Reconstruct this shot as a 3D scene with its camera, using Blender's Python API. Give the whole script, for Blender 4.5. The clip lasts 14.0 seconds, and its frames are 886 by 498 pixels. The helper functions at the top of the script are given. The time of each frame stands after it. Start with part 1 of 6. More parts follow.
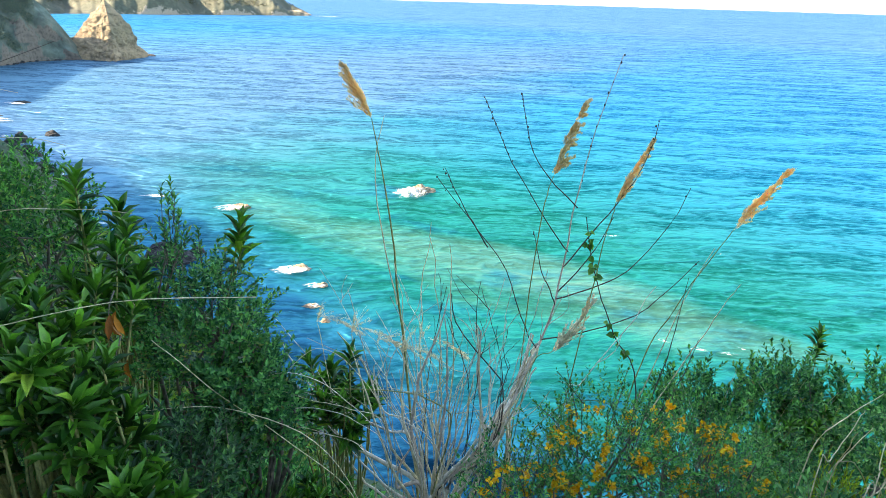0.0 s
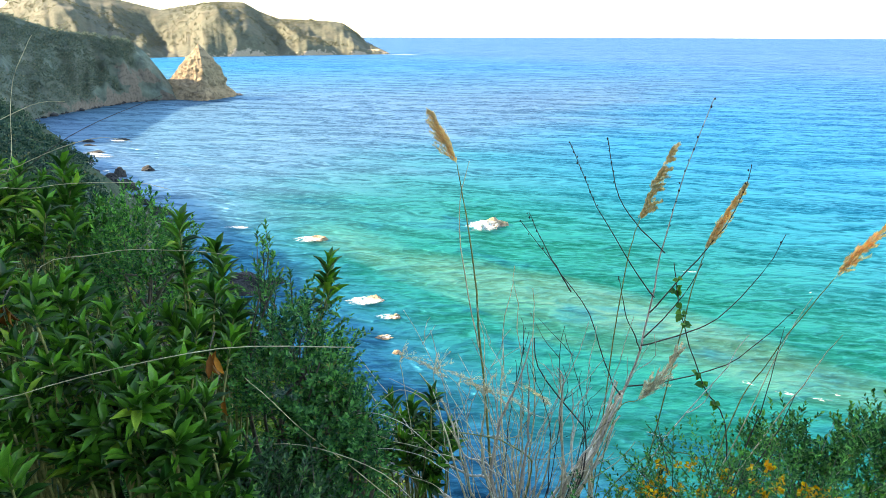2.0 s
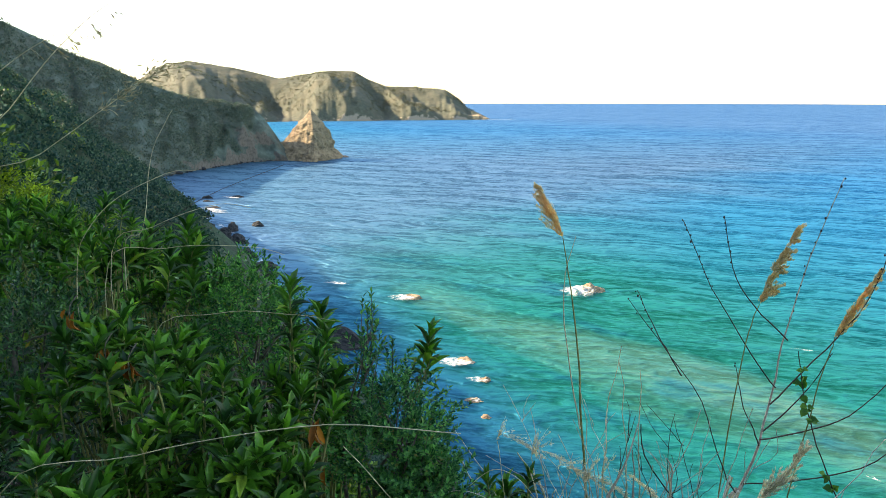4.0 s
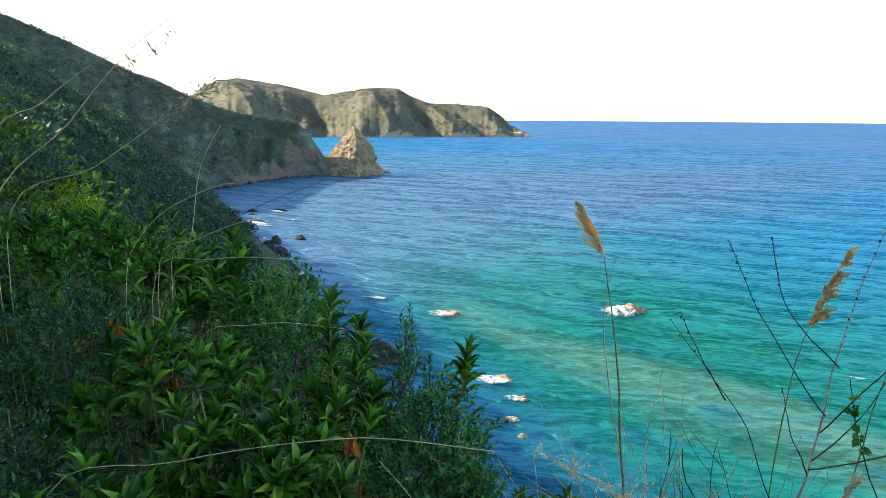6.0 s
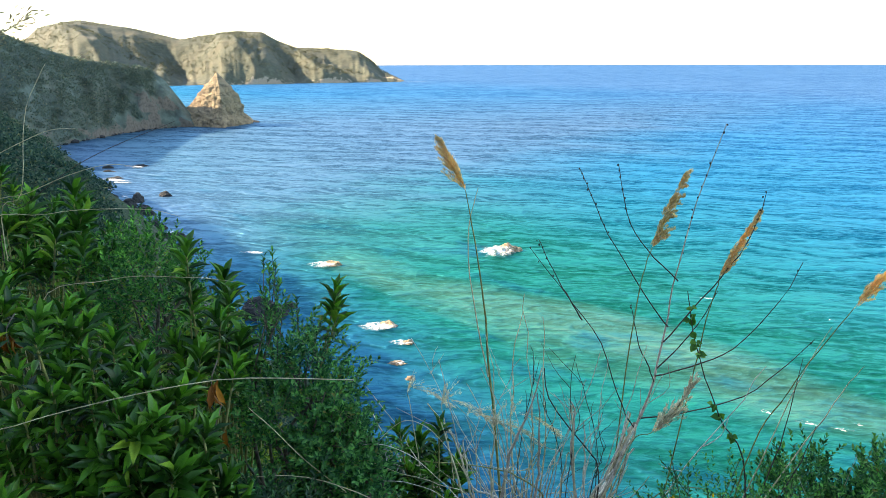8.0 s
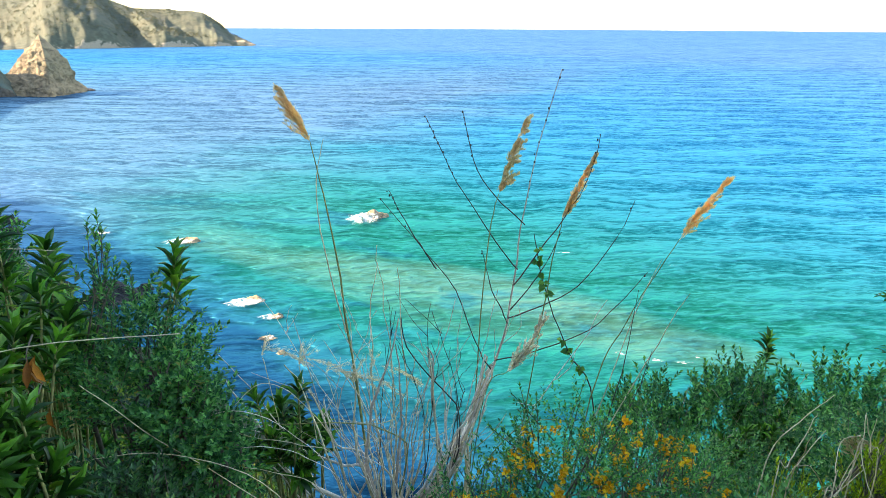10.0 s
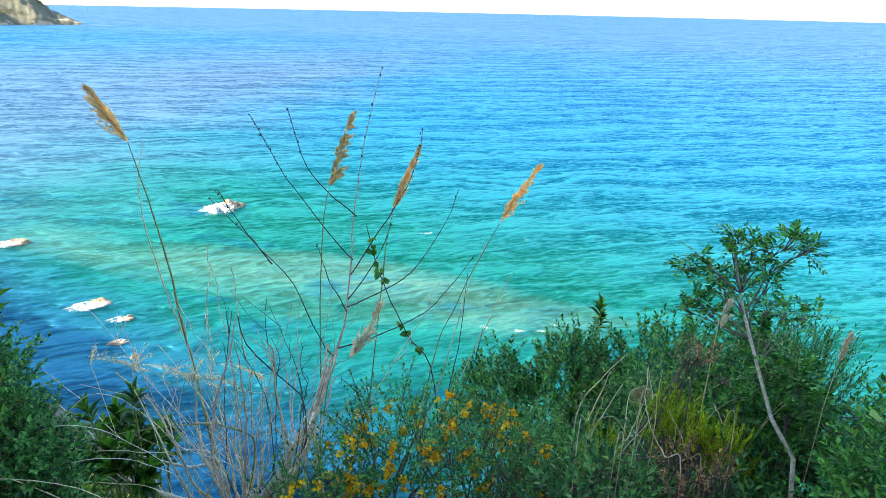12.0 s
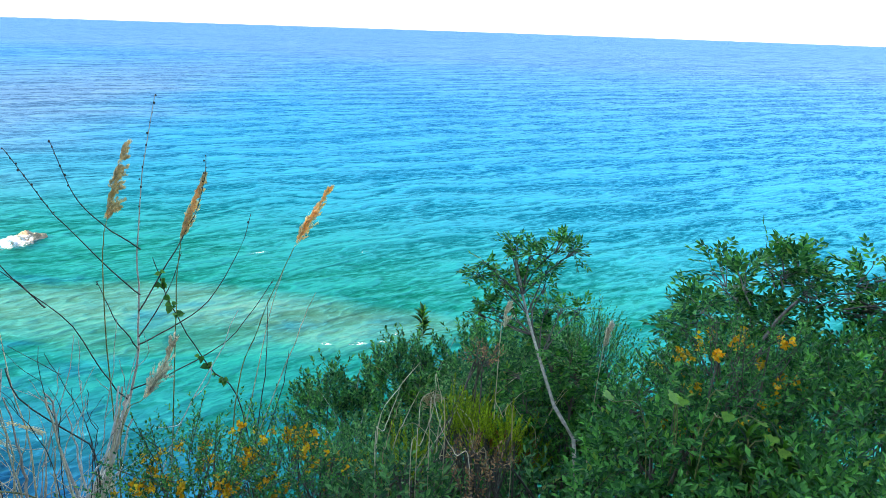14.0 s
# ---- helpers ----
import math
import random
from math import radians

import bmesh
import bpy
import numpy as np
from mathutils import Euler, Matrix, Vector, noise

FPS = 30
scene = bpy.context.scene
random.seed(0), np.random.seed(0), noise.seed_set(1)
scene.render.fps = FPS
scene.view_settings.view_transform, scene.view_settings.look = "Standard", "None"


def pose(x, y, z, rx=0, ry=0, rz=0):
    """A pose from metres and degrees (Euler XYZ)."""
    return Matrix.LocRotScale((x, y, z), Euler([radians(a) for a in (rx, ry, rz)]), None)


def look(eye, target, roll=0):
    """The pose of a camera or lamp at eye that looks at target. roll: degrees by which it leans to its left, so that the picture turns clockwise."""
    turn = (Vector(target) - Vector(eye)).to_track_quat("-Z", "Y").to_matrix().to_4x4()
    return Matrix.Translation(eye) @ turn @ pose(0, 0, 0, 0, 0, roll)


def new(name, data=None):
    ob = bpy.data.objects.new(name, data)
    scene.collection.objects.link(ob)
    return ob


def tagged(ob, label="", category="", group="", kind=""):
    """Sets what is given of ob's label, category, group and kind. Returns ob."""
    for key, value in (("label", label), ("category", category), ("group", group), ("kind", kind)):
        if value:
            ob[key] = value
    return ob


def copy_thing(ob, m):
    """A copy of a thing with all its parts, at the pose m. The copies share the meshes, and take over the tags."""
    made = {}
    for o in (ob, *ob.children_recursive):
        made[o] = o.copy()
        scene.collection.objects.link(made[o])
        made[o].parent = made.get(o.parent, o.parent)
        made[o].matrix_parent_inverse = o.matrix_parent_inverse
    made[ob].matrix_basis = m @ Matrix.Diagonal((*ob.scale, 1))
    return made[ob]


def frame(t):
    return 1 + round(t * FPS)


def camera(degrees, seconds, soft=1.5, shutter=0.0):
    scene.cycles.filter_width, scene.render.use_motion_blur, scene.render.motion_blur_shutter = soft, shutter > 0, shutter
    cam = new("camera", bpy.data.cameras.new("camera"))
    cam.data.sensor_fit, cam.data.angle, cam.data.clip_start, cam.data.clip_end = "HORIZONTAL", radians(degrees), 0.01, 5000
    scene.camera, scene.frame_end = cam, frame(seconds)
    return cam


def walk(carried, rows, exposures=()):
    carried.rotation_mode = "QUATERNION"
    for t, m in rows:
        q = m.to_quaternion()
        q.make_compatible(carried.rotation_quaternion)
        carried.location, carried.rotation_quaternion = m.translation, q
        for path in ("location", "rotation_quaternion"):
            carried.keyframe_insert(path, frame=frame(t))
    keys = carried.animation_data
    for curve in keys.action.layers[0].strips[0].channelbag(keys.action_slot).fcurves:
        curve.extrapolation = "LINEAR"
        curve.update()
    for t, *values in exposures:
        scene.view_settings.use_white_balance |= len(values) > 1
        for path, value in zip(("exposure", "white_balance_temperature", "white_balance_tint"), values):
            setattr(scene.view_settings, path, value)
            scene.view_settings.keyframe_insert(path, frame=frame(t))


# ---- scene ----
cam = camera(67.9, 14.0, 0.8)
PATH = [
    (0, 0.000, 0.000, 40.000, 68.95, -1.49, 0.57),
    (0.5, -0.020, -0.010, 40.020, 70.32, -1.61, 2.34),
    (1, -0.026, -0.013, 40.037, 71.18, -1.13, 3.27),
    (1.5, -0.029, -0.012, 40.044, 71.26, -0.49, 4.11),
    (2, -0.051, -0.006, 40.051, 71.73, -0.07, 6.72),
    (2.5, -0.076, 0.012, 40.069, 73.91, -0.03, 10.18),
    (3, -0.074, 0.029, 40.079, 74.85, -0.01, 11.83),
    (3.5, -0.092, 0.007, 40.083, 75.81, -0.77, 12.70),
    (4, -0.100, 0.019, 40.094, 77.08, -0.01, 15.15),
    (4.2, -0.108, 0.021, 40.090, 77.58, -0.30, 16.59),
    (6.3, -0.094, 0.014, 40.094, 78.48, -0.31, 18.75),
    (6.5, -0.090, 0.012, 40.091, 77.35, -0.63, 18.19),
    (7, -0.065, 0.024, 40.075, 75.98, 0.21, 15.23),
    (7.5, -0.046, 0.048, 40.054, 74.79, 0.15, 11.84),
    (8, -0.032, 0.038, 40.047, 73.94, 0.16, 7.90),
    (8.2, -0.024, 0.038, 40.041, 73.53, 0.71, 6.27),
    (10.3, 0.054, 0.066, 39.968, 70.32, -0.28, -4.81),
    (10.5, 0.065, 0.049, 39.992, 69.73, -0.12, -5.27),
    (11, 0.095, 0.007, 40.016, 69.11, -0.10, -7.43),
    (11.5, 0.128, -0.024, 40.034, 69.16, -0.23, -11.20),
    (12, 0.163, -0.068, 40.047, 69.77, -1.15, -16.15),
    (12.5, 0.202, -0.095, 40.058, 70.08, -1.29, -19.74),
    (13, 0.235, -0.137, 40.085, 71.29, -1.35, -23.32),
    (13.5, 0.274, -0.166, 40.104, 71.36, -1.53, -26.85),
    (14, 0.321, -0.208, 40.113, 71.21, -1.85, -30.86),
]
# stops, kelvin and tint: the phone darkens and warms its picture towards the bright sky
EXPOSURES = [(0.0, 2.20, 7050, 10), (1.0, 2.23, 7350, 10), (2.0, 2.13, 7500, 10), (2.5, 2.13, 7500, 10), (3.0, 1.87, 7500, 10), (4.0, 1.60, 7500, 10), (6.5, 1.35, 6800, 10), (7.5, 1.60, 7100, 10), (8.2, 1.83, 7200, 10),
             (10.5, 2.08, 7250, 10), (12.0, 2.08, 6700, 10), (14.0, 2.0, 6650, 10)]
walk(cam, [(r[0], pose(*r[1:])) for r in PATH], EXPOSURES)

# ---- light: low sun behind the hill, clear pale sky ----
SUN_AZ, SUN_EL = -87.0, 28.8          # degrees from straight ahead (+y) to the right, and above the horizon
world = bpy.data.worlds.new("sky")
scene.world = world
world.use_nodes = True
wn, wl = world.node_tree.nodes, world.node_tree.links
wn.clear()
sky = wn.new("ShaderNodeTexSky")
sky.sky_type = "NISHITA"
sky.sun_disc = False
sky.sun_elevation, sky.sun_rotation = radians(SUN_EL), radians(SUN_AZ)
sky.altitude, sky.air_density, sky.dust_density, sky.ozone_density = 0, 1.0, 0.4, 1.0
back = wn.new("ShaderNodeBackground")
back.inputs["Strength"].default_value = 0.135
wout = wn.new("ShaderNodeOutputWorld")
wl.new(sky.outputs[0], back.inputs[0])
wl.new(back.outputs[0], wout.inputs[0])

sun_data = bpy.data.lights.new("sun", "SUN")
sun_data.energy, sun_data.angle, sun_data.color = 4.8, radians(0.5), (1.0, 0.86, 0.68)
sun = new("sun", sun_data)
to_sun = Vector((math.sin(radians(SUN_AZ)) * math.cos(radians(SUN_EL)), math.cos(radians(SUN_AZ)) * math.cos(radians(SUN_EL)), math.sin(radians(SUN_EL))))
sun.matrix_world = look((0, 0, 200), Vector((0, 0, 200)) - to_sun)


# ---- materials ----
def nodes_of(name):
    m = bpy.data.materials.new(name)
    m.use_nodes = True
    nt = m.node_tree
    nt.nodes.clear()
    return m, nt


def node(nt, kind, **inputs):
    n = nt.nodes.new("ShaderNode" + kind)
    for key, value in inputs.items():
        key = key.replace("_", " ")
        if isinstance(value, bpy.types.NodeSocket):
            nt.links.new(value, n.inputs[key])
        else:
            n.inputs[key].default_value = value
    return n


def ramp(nt, fac, stops):
    n = nt.nodes.new("ShaderNodeValToRGB")
    e = n.color_ramp.elements
    while len(e) < len(stops):
        e.new(0.5)
    for item, (pos, col) in zip(e, stops):
        item.position, item.color = pos, (*col, 1) if len(col) == 3 else col
    nt.links.new(fac, n.inputs["Fac"])
    return n.outputs["Color"]


def grey(v):
    return (v, v, v)


def calc(nt, op, a, b=0.0, c=0.0):
    n = nt.nodes.new("ShaderNodeMath")
    n.operation = op
    for i, v in enumerate((a, b, c)):
        if isinstance(v, bpy.types.NodeSocket):
            nt.links.new(v, n.inputs[i])
        else:
            n.inputs[i].default_value = v
    return n.outputs[0]


def mix(nt, fac, a, b, blend="MIX"):
    n = nt.nodes.new("ShaderNodeMix")
    n.data_type, n.blend_type = "RGBA", blend
    for i, v in ((0, fac), (6, a), (7, b)):
        if isinstance(v, bpy.types.NodeSocket):
            nt.links.new(v, n.inputs[i])
        else:
            n.inputs[i].default_value = v if i == 0 else (*v, 1)
    return n.outputs[2]


def mapped(nt, scale=(1, 1, 1), turn=0.0, source="Object"):
    tc = nt.nodes.new("ShaderNodeTexCoord")
    mp = nt.nodes.new("ShaderNodeMapping")
    mp.vector_type = "TEXTURE"          # turned first, then scaled
    mp.inputs["Scale"].default_value = tuple(1 / s for s in scale)
    mp.inputs["Rotation"].default_value = (0, 0, radians(turn))
    nt.links.new(tc.outputs[source], mp.inputs["Vector"])
    return mp.outputs["Vector"]


def noise_at(nt, vec, scale, detail=4.0, rough=0.55, warp=0.0):
    n = node(nt, "TexNoise", Scale=scale, Detail=detail, Roughness=rough, Distortion=warp)
    nt.links.new(vec, n.inputs["Vector"])
    return n.outputs["Fac"]


def finish(nt, shader):
    out = nt.nodes.new("ShaderNodeOutputMaterial")
    nt.links.new(shader, out.inputs["Surface"])


def leaf_material(name, dark, light, gloss=0.45, through_light=0.25, tip=None, shine=0.25, glow=(1.0, 1.25, 0.35)):
    """Leaves: colour varies leaf by leaf, with a duller mottling, and some light comes through the blade."""
    m, nt = nodes_of(name)
    geo = nt.nodes.new("ShaderNodeNewGeometry")
    info = nt.nodes.new("ShaderNodeObjectInfo")
    pick = calc(nt, "FRACT", calc(nt, "ADD", geo.outputs["Random Per Island"], info.outputs["Random"]))
    base = ramp(nt, pick, [(0.0, dark), (0.5, tuple(0.6 * a + 0.4 * b for a, b in zip(dark, light))), (0.82, light), (0.95, tuple(1.15 * b for b in light)), (1.0, tip or light)])
    mott = noise_at(nt, mapped(nt), 55.0, 3.0)
    col = mix(nt, 0.55, base, ramp(nt, mott, [(0.3, grey(0.45)), (0.7, grey(1.3))]), "MULTIPLY")
    patch = noise_at(nt, mapped(nt), 2.2, 2.0)
    col = mix(nt, 0.5, col, ramp(nt, patch, [(0.35, (0.45, 0.6, 0.6)), (0.5, grey(1.0)), (0.65, (1.5, 1.35, 0.9))]), "MULTIPLY")
    p = node(nt, "BsdfPrincipled", Base_Color=col, Roughness=gloss, Specular_IOR_Level=shine)
    tr = node(nt, "BsdfTranslucent", Color=mix(nt, 0.5, col, glow, "MULTIPLY"))
    s = node(nt, "MixShader", Fac=through_light)
    nt.links.new(p.outputs[0], s.inputs[1])
    nt.links.new(tr.outputs[0], s.inputs[2])
    finish(nt, s.outputs[0])
    return m


def twig_material(name, dark, light, scale=40.0):
    m, nt = nodes_of(name)
    v = mapped(nt)
    n1 = noise_at(nt, v, scale, 4.0)
    n2 = noise_at(nt, v, scale * 0.12, 2.0)
    geo = nt.nodes.new("ShaderNodeNewGeometry")
    col = ramp(nt, n1, [(0.3, dark), (0.7, light)])
    col = mix(nt, 0.6, col, ramp(nt, n2, [(0.3, grey(0.6)), (0.7, grey(1.25))]), "MULTIPLY")
    col = mix(nt, 0.6, col, ramp(nt, geo.outputs["Random Per Island"], [(0.0, grey(0.65)), (1.0, grey(1.25))]), "MULTIPLY")
    bump = node(nt, "Bump", Strength=0.4, Distance=0.002, Height=n1)
    p = node(nt, "BsdfPrincipled", Base_Color=col, Roughness=0.75, Normal=bump.outputs[0])
    finish(nt, p.outputs[0])
    return m


def slope_material(name, bush, dry, rock, rock_below, scale, spread=1.0, foot=0.55):
    """Scrub-covered land: bush greens with dry grass between, bare rock where it is steep and near the water."""
    m, nt = nodes_of(name)
    v = mapped(nt)
    n1 = noise_at(nt, v, 1.0 * scale, 6.0, 0.65)
    n2 = noise_at(nt, v, 0.22 * scale, 4.0)
    n3 = noise_at(nt, v, 5.0 * scale, 3.0)
    col = ramp(nt, n1, [(0.32, tuple(c * (1 - 0.55 * spread) for c in bush)), (0.5, bush), (0.62, tuple(c * (1 + 0.4 * spread) for c in bush)), (0.72, dry)])
    col = mix(nt, ramp(nt, n2, [(0.45, grey(0.0)), (0.7, grey(0.6))]), col, dry)
    geo = nt.nodes.new("ShaderNodeNewGeometry")
    sep = node(nt, "SeparateXYZ", Vector=geo.outputs["Normal"])
    pos = node(nt, "SeparateXYZ", Vector=geo.outputs["Position"])
    steep = calc(nt, "SUBTRACT", 1.0, sep.outputs["Z"])
    low = calc(nt, "DIVIDE", calc(nt, "SUBTRACT", rock_below, pos.outputs["Z"]), rock_below)
    rocky = calc(nt, "ADD", calc(nt, "ADD", steep, calc(nt, "MULTIPLY", low, foot)), calc(nt, "MULTIPLY", calc(nt, "SUBTRACT", n1, 0.5), 1.6))
    rcol = ramp(nt, n3, [(0.25, tuple(c * (1 - 0.6 * spread) for c in rock)), (0.5, rock), (0.8, tuple(c * 1.3 for c in rock))])
    col = mix(nt, ramp(nt, rocky, [(0.72, grey(0.0)), (0.86, grey(1.0))]), col, rcol)
    bump = node(nt, "Bump", Strength=0.6 * spread, Distance=0.35 / scale, Height=calc(nt, "ADD", n1, calc(nt, "MULTIPLY", n3, 0.4)))
    p = node(nt, "BsdfPrincipled", Base_Color=col, Roughness=0.9, Normal=bump.outputs[0])
    finish(nt, p.outputs[0])
    return m


def rock_material(name, dark, light, scale):
    m, nt = nodes_of(name)
    v = mapped(nt, (1, 1, 1.8), 20)
    n1 = noise_at(nt, v, scale, 8.0, 0.65, 0.4)
    n2 = noise_at(nt, v, scale * 0.2, 3.0)
    n3 = noise_at(nt, v, scale * 6, 4.0)
    col = ramp(nt, n1, [(0.3, dark), (0.55, light), (0.75, tuple(c * 1.2 for c in light))])
    col = mix(nt, 0.7, col, ramp(nt, n2, [(0.35, (0.55, 0.6, 0.5)), (0.65, (1.15, 1.05, 0.95))]), "MULTIPLY")
    bump = node(nt, "Bump", Strength=1.0, Distance=0.5 / scale, Height=calc(nt, "ADD", n1, calc(nt, "MULTIPLY", n3, 0.35)))
    p = node(nt, "BsdfPrincipled", Base_Color=col, Roughness=0.9, Normal=bump.outputs[0])
    finish(nt, p.outputs[0])
    return m


def wave_train(nt, length, turn, bend, scale):
    """A train of waves of that length in metres; bend and scale say how far and how quickly its crests wander. Crests are narrower than troughs."""
    n = node(nt, "TexWave", Scale=0.314 / length, Distortion=bend, Detail=3.0, Detail_Scale=scale, Detail_Roughness=0.55)
    n.wave_type, n.bands_direction, n.wave_profile = "BANDS", "Y", "SIN"
    nt.links.new(mapped(nt, (0.5, 1, 1), turn), n.inputs["Vector"])
    return calc(nt, "POWER", n.outputs["Fac"], 1.5)


def sea_material():
    m, nt = nodes_of("sea_water")
    flat = mapped(nt)
    pos = node(nt, "SeparateXYZ", Vector=flat)
    # offshore distance, its contours bent by slow noise
    off = calc(nt, "ADD", calc(nt, "MULTIPLY", pos.outputs["X"], 1.08), pos.outputs["Y"])
    warp = noise_at(nt, mapped(nt, (0.010, 0.022, 1), -18), 1.0, 3.0)
    off = calc(nt, "ADD", off, calc(nt, "MULTIPLY", calc(nt, "SUBTRACT", warp, 0.5), 28.0))
    depth = calc(nt, "DIVIDE", off, 1200.0)
    # dark first stop paints the hill's shadow inshore, pale last stop the distant haze
    col = ramp(nt, depth, [(0.045, (0.003, 0.036, 0.070)), (0.063, (0.0, 0.088, 0.048)), (0.115, (0.0, 0.100, 0.058)), (0.165, (0.0, 0.108, 0.150)),
                           (0.24, (0.0, 0.112, 0.220)), (0.38, (0.0, 0.104, 0.250)), (0.75, (0.004, 0.100, 0.252)), (1.0, (0.015, 0.100, 0.245))])
    # pale slate sheen of the sky, painted over the cove under the headland
    cove = calc(nt, "DIVIDE", calc(nt, "SUBTRACT", calc(nt, "SUBTRACT", calc(nt, "MULTIPLY", pos.outputs["Y"], 0.5), pos.outputs["X"]), 72.0), 120.0)
    cove = calc(nt, "ADD", cove, calc(nt, "MULTIPLY", calc(nt, "SUBTRACT", warp, 0.5), 0.8))
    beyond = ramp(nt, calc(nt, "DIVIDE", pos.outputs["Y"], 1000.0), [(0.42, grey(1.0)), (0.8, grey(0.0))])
    col = mix(nt, calc(nt, "MULTIPLY", ramp(nt, cove, [(0.0, grey(0.0)), (0.8, grey(0.9))]), beyond), col, (0.050, 0.095, 0.165))
    # pale sand showing through in long patches
    sand_n = noise_at(nt, mapped(nt, (0.016, 0.045, 1), -34), 1.0, 3.0, 0.5, 0.3)
    along = calc(nt, "ADD", calc(nt, "MULTIPLY", calc(nt, "SUBTRACT", pos.outputs["X"], 6.0), 0.797), calc(nt, "MULTIPLY", calc(nt, "SUBTRACT", pos.outputs["Y"], 97.0), -0.604))
    across = calc(nt, "ADD", calc(nt, "MULTIPLY", calc(nt, "SUBTRACT", pos.outputs["X"], 6.0), 0.604), calc(nt, "MULTIPLY", calc(nt, "SUBTRACT", pos.outputs["Y"], 97.0), 0.797))
    bank = calc(nt, "ADD", calc(nt, "POWER", calc(nt, "ABSOLUTE", calc(nt, "DIVIDE", along, 56.0)), 2.0), calc(nt, "POWER", calc(nt, "ABSOLUTE", calc(nt, "DIVIDE", across, 12.0)), 2.0))
    bank = calc(nt, "ADD", calc(nt, "SUBTRACT", 1.0, bank), calc(nt, "MULTIPLY", calc(nt, "SUBTRACT", sand_n, 0.5), 4.0))
    sand = ramp(nt, bank, [(0.0, grey(0.0)), (1.0, grey(0.75))])
    col = mix(nt, sand, col, (0.078, 0.142, 0.076))
    # weed and drowned rock
    weed_n = noise_at(nt, mapped(nt, (0.05, 0.11, 1), -25), 1.0, 5.0, 0.6, 0.5)
    inshore = ramp(nt, depth, [(0.08, grey(1.0)), (0.14, grey(0.0))])
    weed = calc(nt, "MULTIPLY", ramp(nt, weed_n, [(0.56, grey(0.0)), (0.68, grey(0.8))]), inshore)
    col = mix(nt, weed, col, (0.0, 0.050, 0.092))
    # drowned reef round the breaking rock
    reef = calc(nt, "ADD", calc(nt, "POWER", calc(nt, "ABSOLUTE", calc(nt, "DIVIDE", calc(nt, "ADD", pos.outputs["X"], 14.0), 15.0)), 2.0), calc(nt, "POWER", calc(nt, "ABSOLUTE", calc(nt, "DIVIDE", calc(nt, "SUBTRACT", pos.outputs["Y"], 138.0), 6.0)), 2.0))
    reef = calc(nt, "ADD", calc(nt, "SUBTRACT", 0.7, reef), calc(nt, "MULTIPLY", calc(nt, "SUBTRACT", weed_n, 0.5), 6.0))
    col = mix(nt, ramp(nt, reef, [(0.1, grey(0.0)), (0.8, grey(0.75))]), col, (0.004, 0.050, 0.085))
    # swell, wave trains and ripples: long crests nearly square to the view, in sets that come and go
    swell = wave_train(nt, 21.0, -7, 9.0, 1.8)
    r1 = wave_train(nt, 7.2, -5, 14.0, 2.2)
    r2 = wave_train(nt, 3.0, 1, 15.0, 2.0)
    r3 = noise_at(nt, mapped(nt, (0.55, 1.35, 1), 4), 1.0, 3.0, 0.6, 0.4)
    sets = ramp(nt, noise_at(nt, mapped(nt, (0.016, 0.05, 1), -14), 1.0, 3.0, 0.6), [(0.36, grey(0.25)), (0.62, grey(1.0))])
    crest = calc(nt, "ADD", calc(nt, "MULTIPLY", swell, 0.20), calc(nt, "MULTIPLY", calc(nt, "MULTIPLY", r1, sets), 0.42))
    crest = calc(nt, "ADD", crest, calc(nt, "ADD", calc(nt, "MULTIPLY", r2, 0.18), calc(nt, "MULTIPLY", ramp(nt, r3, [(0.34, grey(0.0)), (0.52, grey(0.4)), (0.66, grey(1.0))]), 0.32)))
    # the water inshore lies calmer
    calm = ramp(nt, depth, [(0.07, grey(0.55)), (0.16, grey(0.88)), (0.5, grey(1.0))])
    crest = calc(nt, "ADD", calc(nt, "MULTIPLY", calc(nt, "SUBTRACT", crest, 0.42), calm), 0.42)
    # light and dark of the waves is put into the colour: darker troughs, paler crests
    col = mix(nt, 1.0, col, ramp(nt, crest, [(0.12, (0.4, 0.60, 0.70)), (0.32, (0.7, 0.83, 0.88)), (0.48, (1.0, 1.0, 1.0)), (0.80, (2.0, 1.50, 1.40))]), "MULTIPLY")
    h = calc(nt, "ADD", calc(nt, "MULTIPLY", r1, 0.20), calc(nt, "ADD", calc(nt, "MULTIPLY", r2, 0.07), calc(nt, "MULTIPLY", swell, 0.30)))
    h = calc(nt, "ADD", h, calc(nt, "MULTIPLY", r3, 0.20))
    bump = node(nt, "Bump", Strength=0.8, Distance=2.2, Height=h)
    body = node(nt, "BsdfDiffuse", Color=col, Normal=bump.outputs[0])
    # sky sheen is painted on by the crest pattern, little in the troughs; slicks far out mirror more
    # the mirrored sky's colour is painted in: cyan inshore, hazy pale far out
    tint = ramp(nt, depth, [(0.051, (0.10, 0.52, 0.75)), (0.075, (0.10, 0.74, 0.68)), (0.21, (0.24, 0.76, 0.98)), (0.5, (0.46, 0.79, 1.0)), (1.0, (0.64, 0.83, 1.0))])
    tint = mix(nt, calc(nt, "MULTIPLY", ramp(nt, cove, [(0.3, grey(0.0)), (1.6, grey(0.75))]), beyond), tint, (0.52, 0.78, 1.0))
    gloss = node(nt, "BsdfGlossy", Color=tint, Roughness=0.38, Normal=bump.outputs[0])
    fres = node(nt, "Fresnel", IOR=1.333)
    slick = noise_at(nt, mapped(nt, (0.0011, 0.0065, 1), -3), 1.0, 4.0, 0.6, 0.5)
